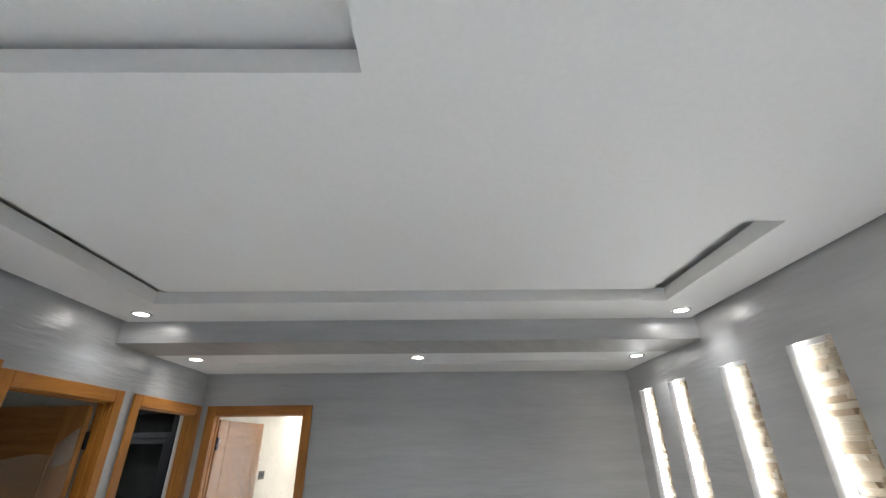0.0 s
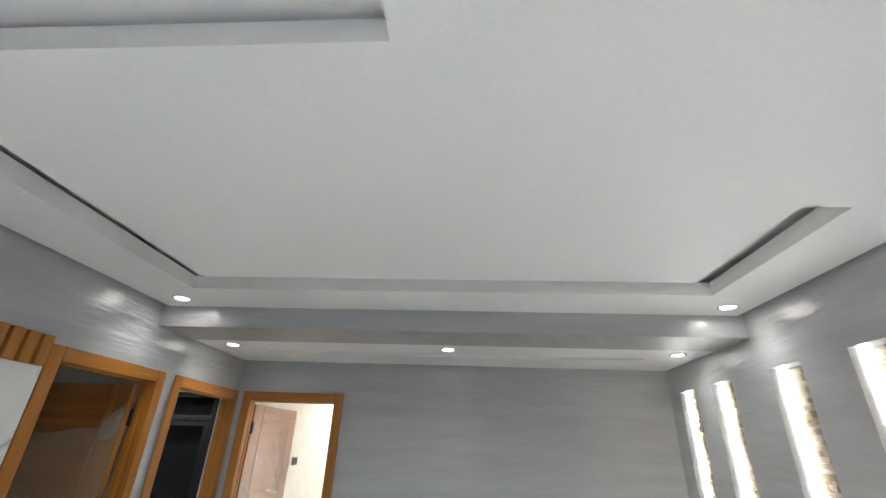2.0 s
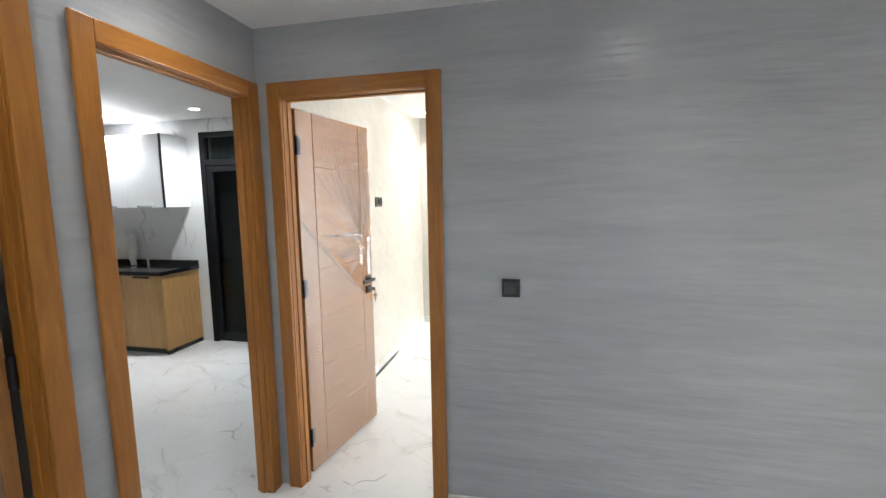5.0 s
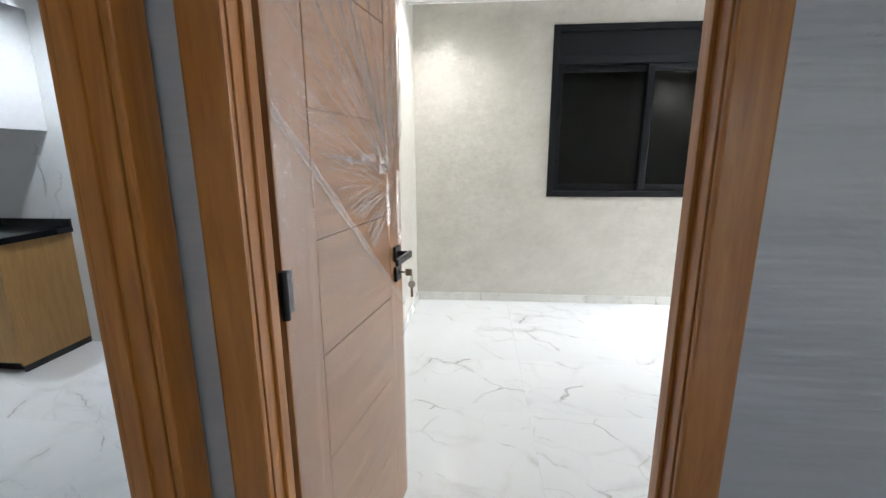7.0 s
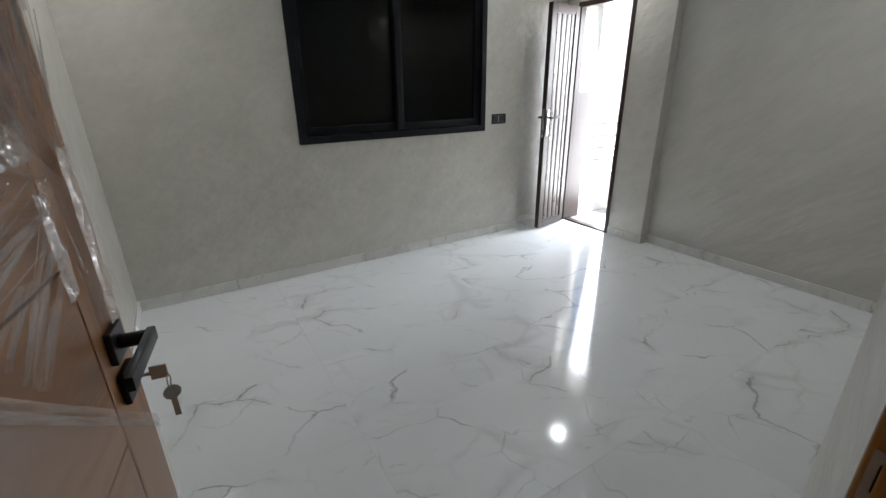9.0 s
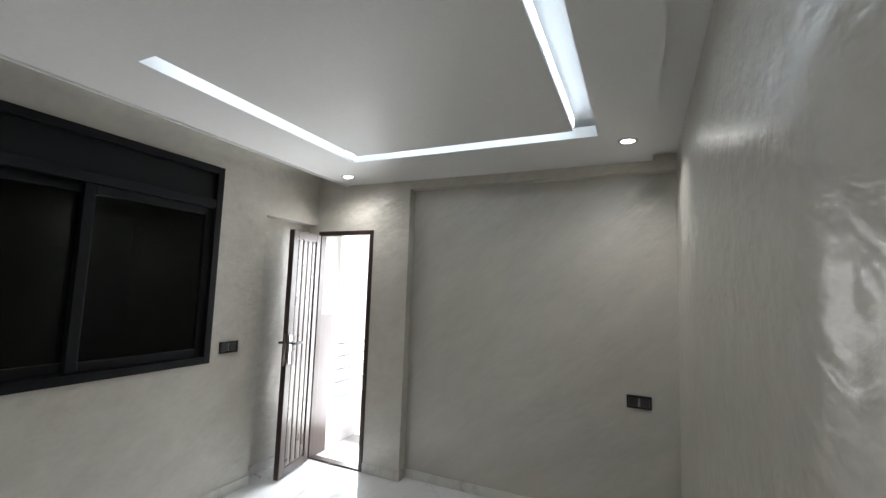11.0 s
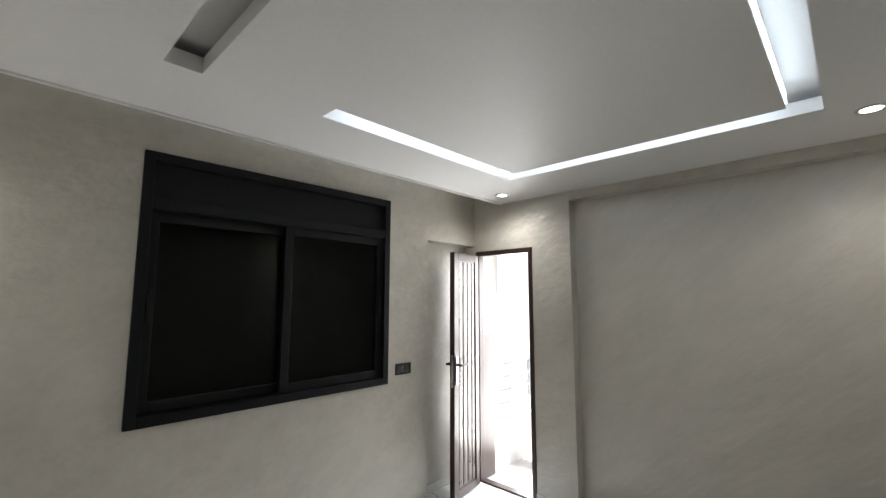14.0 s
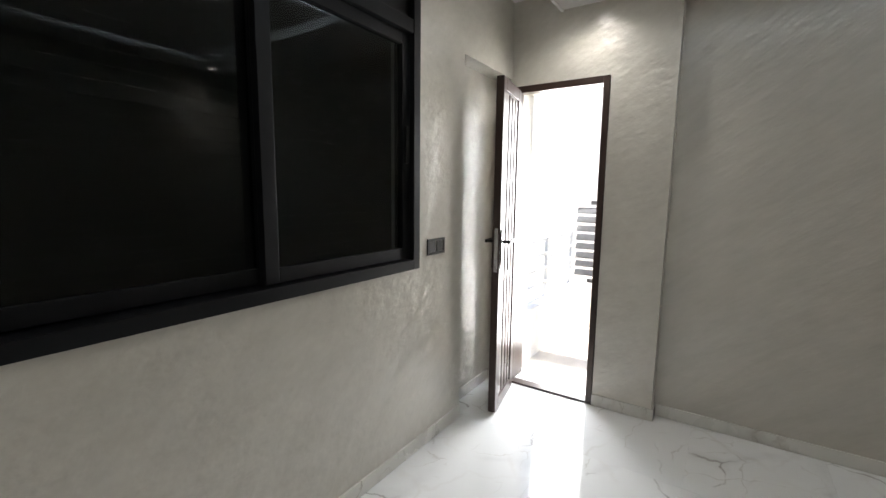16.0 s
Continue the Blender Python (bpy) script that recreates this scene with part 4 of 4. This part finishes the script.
# ---------- kitchen ----------
def kitchen():
    x1 = -4.03
    for k in range(4):
        b = x1 - 0.018 - 0.46 * k
        ob = thing("base_cabinet", "oak laminate kitchen base cabinet with dark grip", "cabinet", "kitchen base cabinets")
        part("body", boxed(b - 0.459, b, 5.87, KIT_BACK - 0.001, 0.06, 0.825), CABINET_OAK, ob)
        d = part("cabinet_door", boxed(b - 0.457, b - 0.003, 5.848, 5.868, 0.065, 0.82, bevel=0.002), CABINET_OAK, ob)
        part("handle", boxed(b - 0.33, b - 0.13, 5.838, 5.8475, 0.795, 0.815, bevel=0.002), BLACK_METAL, d, "dark edge grip")
        part("plinth", boxed(b - 0.459, b, 5.89, KIT_BACK - 0.002, 0.0, 0.059), BLACK_PLASTIC, ob, "black plinth")
    end = thing("end_panel", "oak laminate end panel of the kitchen run", "cabinet panel")
    part("panel", boxed(x1 - 0.0175, x1, 5.848, KIT_BACK - 0.001, 0.045, 0.825, bevel=0.001), CABINET_OAK, end)
    part("plinth", boxed(x1 - 0.0175, x1 - 0.001, 5.86, KIT_BACK - 0.002, 0.0, 0.044), BLACK_PLASTIC, end, "black plinth")
    top = thing("worktop", "polished black granite worktop with upstand and sink", "worktop")
    part("slab", holed("z", 0.826, 0.866, -5.95, x1 + 0.015, 5.82, KIT_BACK - 0.001, [(-5.25, -4.7, 5.92, 6.22)]), BLACK_STONE, top)
    part("upstand", boxed(-5.95, x1 + 0.015, KIT_BACK - 0.02, KIT_BACK - 0.001, 0.8665, 0.92, bevel=0.002), BLACK_STONE, top)
    part("basin", boxed(-5.249, -4.701, 5.921, 6.219, 0.70, 0.74), STEEL, top, "steel sink basin")
    tap = thing("tap", "kitchen tap wrapped in white plastic", "tap")
    bm = bmesh.new()
    prof = [(0.028, 0.0), (0.03, 0.05), (0.045, 0.10), (0.055, 0.18), (0.05, 0.26), (0.058, 0.31), (0.045, 0.36), (0.012, 0.385)]
    lathe(bm, prof, 20)
    for v in bm.verts:
        n = noise.noise(v.co * 23)
        v.co += Vector((v.co.x, v.co.y, 0)) * 0.25 * n
    bmesh.ops.transform(bm, matrix=pose(-4.80, 6.24, 0.867), verts=bm.verts)
    part("wrapping", bm, plain("white_plastic_bag", (0.75, 0.75, 0.76), 0.35, 0, 0.1, 25, 0.3), tap, "crumpled white wrapping", True)
    pipe = thing("water_spout", "small steel filter tap on the worktop", "tap")
    bm = bmesh.new()
    tube(bm, (-4.60, 6.24, 0.867), (-4.60, 6.24, 0.95), 0.011, 12)
    part("spout", bm, STEEL, pipe, "", True)
    for k in range(4):
        b = -4.08 - 0.45 * k
        ob = thing("wall_cabinet", "glossy white kitchen wall cabinet", "cabinet", "kitchen wall cabinets")
        part("body", boxed(b - 0.449, b, 6.022, KIT_BACK - 0.001, 1.52, 2.25), WHITE_GLOSS, ob)
        d = part("cabinet_door", boxed(b - 0.447, b - 0.003, 6.0, 6.02, 1.51, 2.25, bevel=0.002), WHITE_GLOSS, ob)
        part("handle", boxed(b - 0.32, b - 0.13, 5.99, 5.9995, 1.512, 1.535, bevel=0.002), TRIM_RING, d, "slim metal grip")
    side = thing("side_panel", "white side panel with black front edge", "cabinet panel")
    part("panel", boxed(-4.0795, -4.062, 6.012, KIT_BACK - 0.001, 1.51, 2.25), WHITE_GLOSS, side)
    part("edge", boxed(-4.0795, -4.062, 5.998, 6.0115, 1.505, 2.255), BLACK_PLASTIC, side, "black front edge")
    ob = tagged(new("door_4"), "dark aluminium glazed kitchen door with transom", "door", "", "structure")
    a, b = -3.888, -3.022
    y0, y1 = KIT_BACK - 0.012, KIT_BACK + 0.06
    for p, q in ((a, a + 0.06), (b - 0.06, b)):
        bar("jamb", (p, q, y0, y1, 0, 2.298), ANTHRACITE, ob)
    for p, q in ((2.24, 2.298), (1.95, 2.01)):
        bar("rail", (a + 0.06, b - 0.06, y0, y1, p, q), ANTHRACITE, ob)
    for p, q in ((a + 0.062, a + 0.125), (b - 0.125, b - 0.062)):
        bar("leaf_stile", (p, q, y0 + 0.012, y1 - 0.012, 0.012, 1.948), ANTHRACITE, ob)
    for p, q in ((0.012, 0.10), (1.88, 1.948)):
        bar("leaf_rail", (a + 0.125, b - 0.125, y0 + 0.012, y1 - 0.012, p, q), ANTHRACITE, ob)
    pane = bar("pane", (a + 0.12, b - 0.12, KIT_BACK + 0.02, KIT_BACK + 0.026, 0.095, 1.885), GLASS, ob, "dark glass pane", 0)
    top_pane = bar("pane", (a + 0.055, b - 0.055, KIT_BACK + 0.02, KIT_BACK + 0.026, 2.005, 2.245), GLASS, ob, "dark glass pane", 0)
    pane.visible_shadow = top_pane.visible_shadow = False
    bar("shutter", (a - 0.02, b + 0.02, 6.505, 6.53, 0, 2.4), SHUTTER, ob, "closed dark shutter behind the glass")


kitchen()

# ---------- terrace ----------
structure("terrace_floor", boxed(2.30, 12.0, 3.0, 16.0, -0.10, -0.012), TERRACE, "pale sunlit terrace paving")
structure("terrace_parapet", boxed(3.75, 3.9, 3.0, 12.0, -0.012, 0.42, bevel=0.01), RENDER_WALL, "low cream terrace parapet")
structure("terrace_side_wall", boxed(2.415, 3.745, 7.45, 7.60, -0.012, 0.42, bevel=0.01), RENDER_WALL, "low cream terrace side wall")
# Added backdrop: keeps the view through the terrace door bright down to the horizon.
structure("wall_backdrop", boxed(9.0, 9.3, 3.0, 16.0, -0.012, 4.2), RENDER_WALL, "plain cream backdrop wall added beyond the terrace")
fence = thing("terrace_railing", "pale metal railing on the terrace parapets", "railing")
for k in range(4):
    z = 0.56 + 0.13 * k
    part("rail", boxed(2.42, 3.84, 7.515, 7.535, z - 0.012, z + 0.012, bevel=0.004), PALE_METAL, fence)
    part("rail", boxed(3.815, 3.835, 3.2, 11.8, z - 0.012, z + 0.012, bevel=0.004), PALE_METAL, fence)
for x, y in ((2.44, 7.525), (3.1, 7.525), (3.825, 7.525), (3.825, 3.6), (3.825, 5.0), (3.825, 6.2), (3.825, 9.2), (3.825, 10.6)):
    part("post", boxed(x - 0.018, x + 0.018, y - 0.018, y + 0.018, 0.4195, 1.0, bevel=0.003), PALE_METAL, fence)
shutter = thing("louvre_shutter", "grey louvred metal shutter beside the terrace doorway", "shutter")
part("stile", boxed(2.46, 2.49, 6.86, 6.99, 0.72, 0.75, bevel=0.003), SHUTTER_GREY, shutter)
part("stile", boxed(2.46, 2.49, 6.86, 6.99, 1.28, 1.31, bevel=0.003), SHUTTER_GREY, shutter)
part("upright", boxed(2.455, 2.495, 6.83, 6.87, -0.012, 1.33, bevel=0.003), SHUTTER_GREY, shutter)
for k in range(8):
    bm = boxed(-0.004, 0.004, -0.075, 0.075, -0.026, 0.026, bevel=0.002)
    bmesh.ops.transform(bm, matrix=pose(2.475, 7.01, 0.79 + 0.064 * k, 0, 38, 0), verts=bm.verts)
    part("slat", bm, SHUTTER_GREY, shutter)

# ---------- floor tiles ----------
TILE_X, TILE_Y = 1.20, 0.60
GAP = 0.0006
tile_meshes = {}


def tile(x0, x1, y0, y1):
    key = (round(x1 - x0, 3), round(y1 - y0, 3))
    if key not in tile_meshes:
        bm = boxed(-key[0] / 2 + GAP / 2, key[0] / 2 - GAP / 2, -key[1] / 2 + GAP / 2, key[1] / 2 - GAP / 2, -0.0075, 0.0)
        me = bpy.data.meshes.new("floor_tile")
        bm.to_mesh(me)
        bm.free()
        me.materials.append(FLOOR_TILE)
        tile_meshes[key] = me
    ob = new("floor_tile", tile_meshes[key])
    ob.location = ((x0 + x1) / 2, (y0 + y1) / 2, 0)
    ob.parent = floor


def tiled(x0, x1, y0, y1, ox, oy):
    i = math.floor((x0 - ox) / TILE_X)
    while ox + i * TILE_X < x1 - 0.004:
        a, b = max(x0, ox + i * TILE_X), min(x1, ox + (i + 1) * TILE_X)
        j = math.floor((y0 - oy) / TILE_Y)
        while oy + j * TILE_Y < y1 - 0.004:
            c, d = max(y0, oy + j * TILE_Y), min(y1, oy + (j + 1) * TILE_Y)
            if b - a > 0.004 and d - c > 0.004:
                tile(a, b, c, d)
            j += 1
        i += 1


tiled(SALON_L, SALON_R, SALON_FRONT, 4.30, 0.0, 0.0)
tiled(BED_L, PILASTER + 0.11, 4.30, 7.56, 0.3, 0.25)
tiled(-6.0, SALON_L, 3.4, KIT_BACK, -1.71, 0.0)
tiled(-4.1, SALON_L, 0.2, 3.3, -1.71, 0.0)
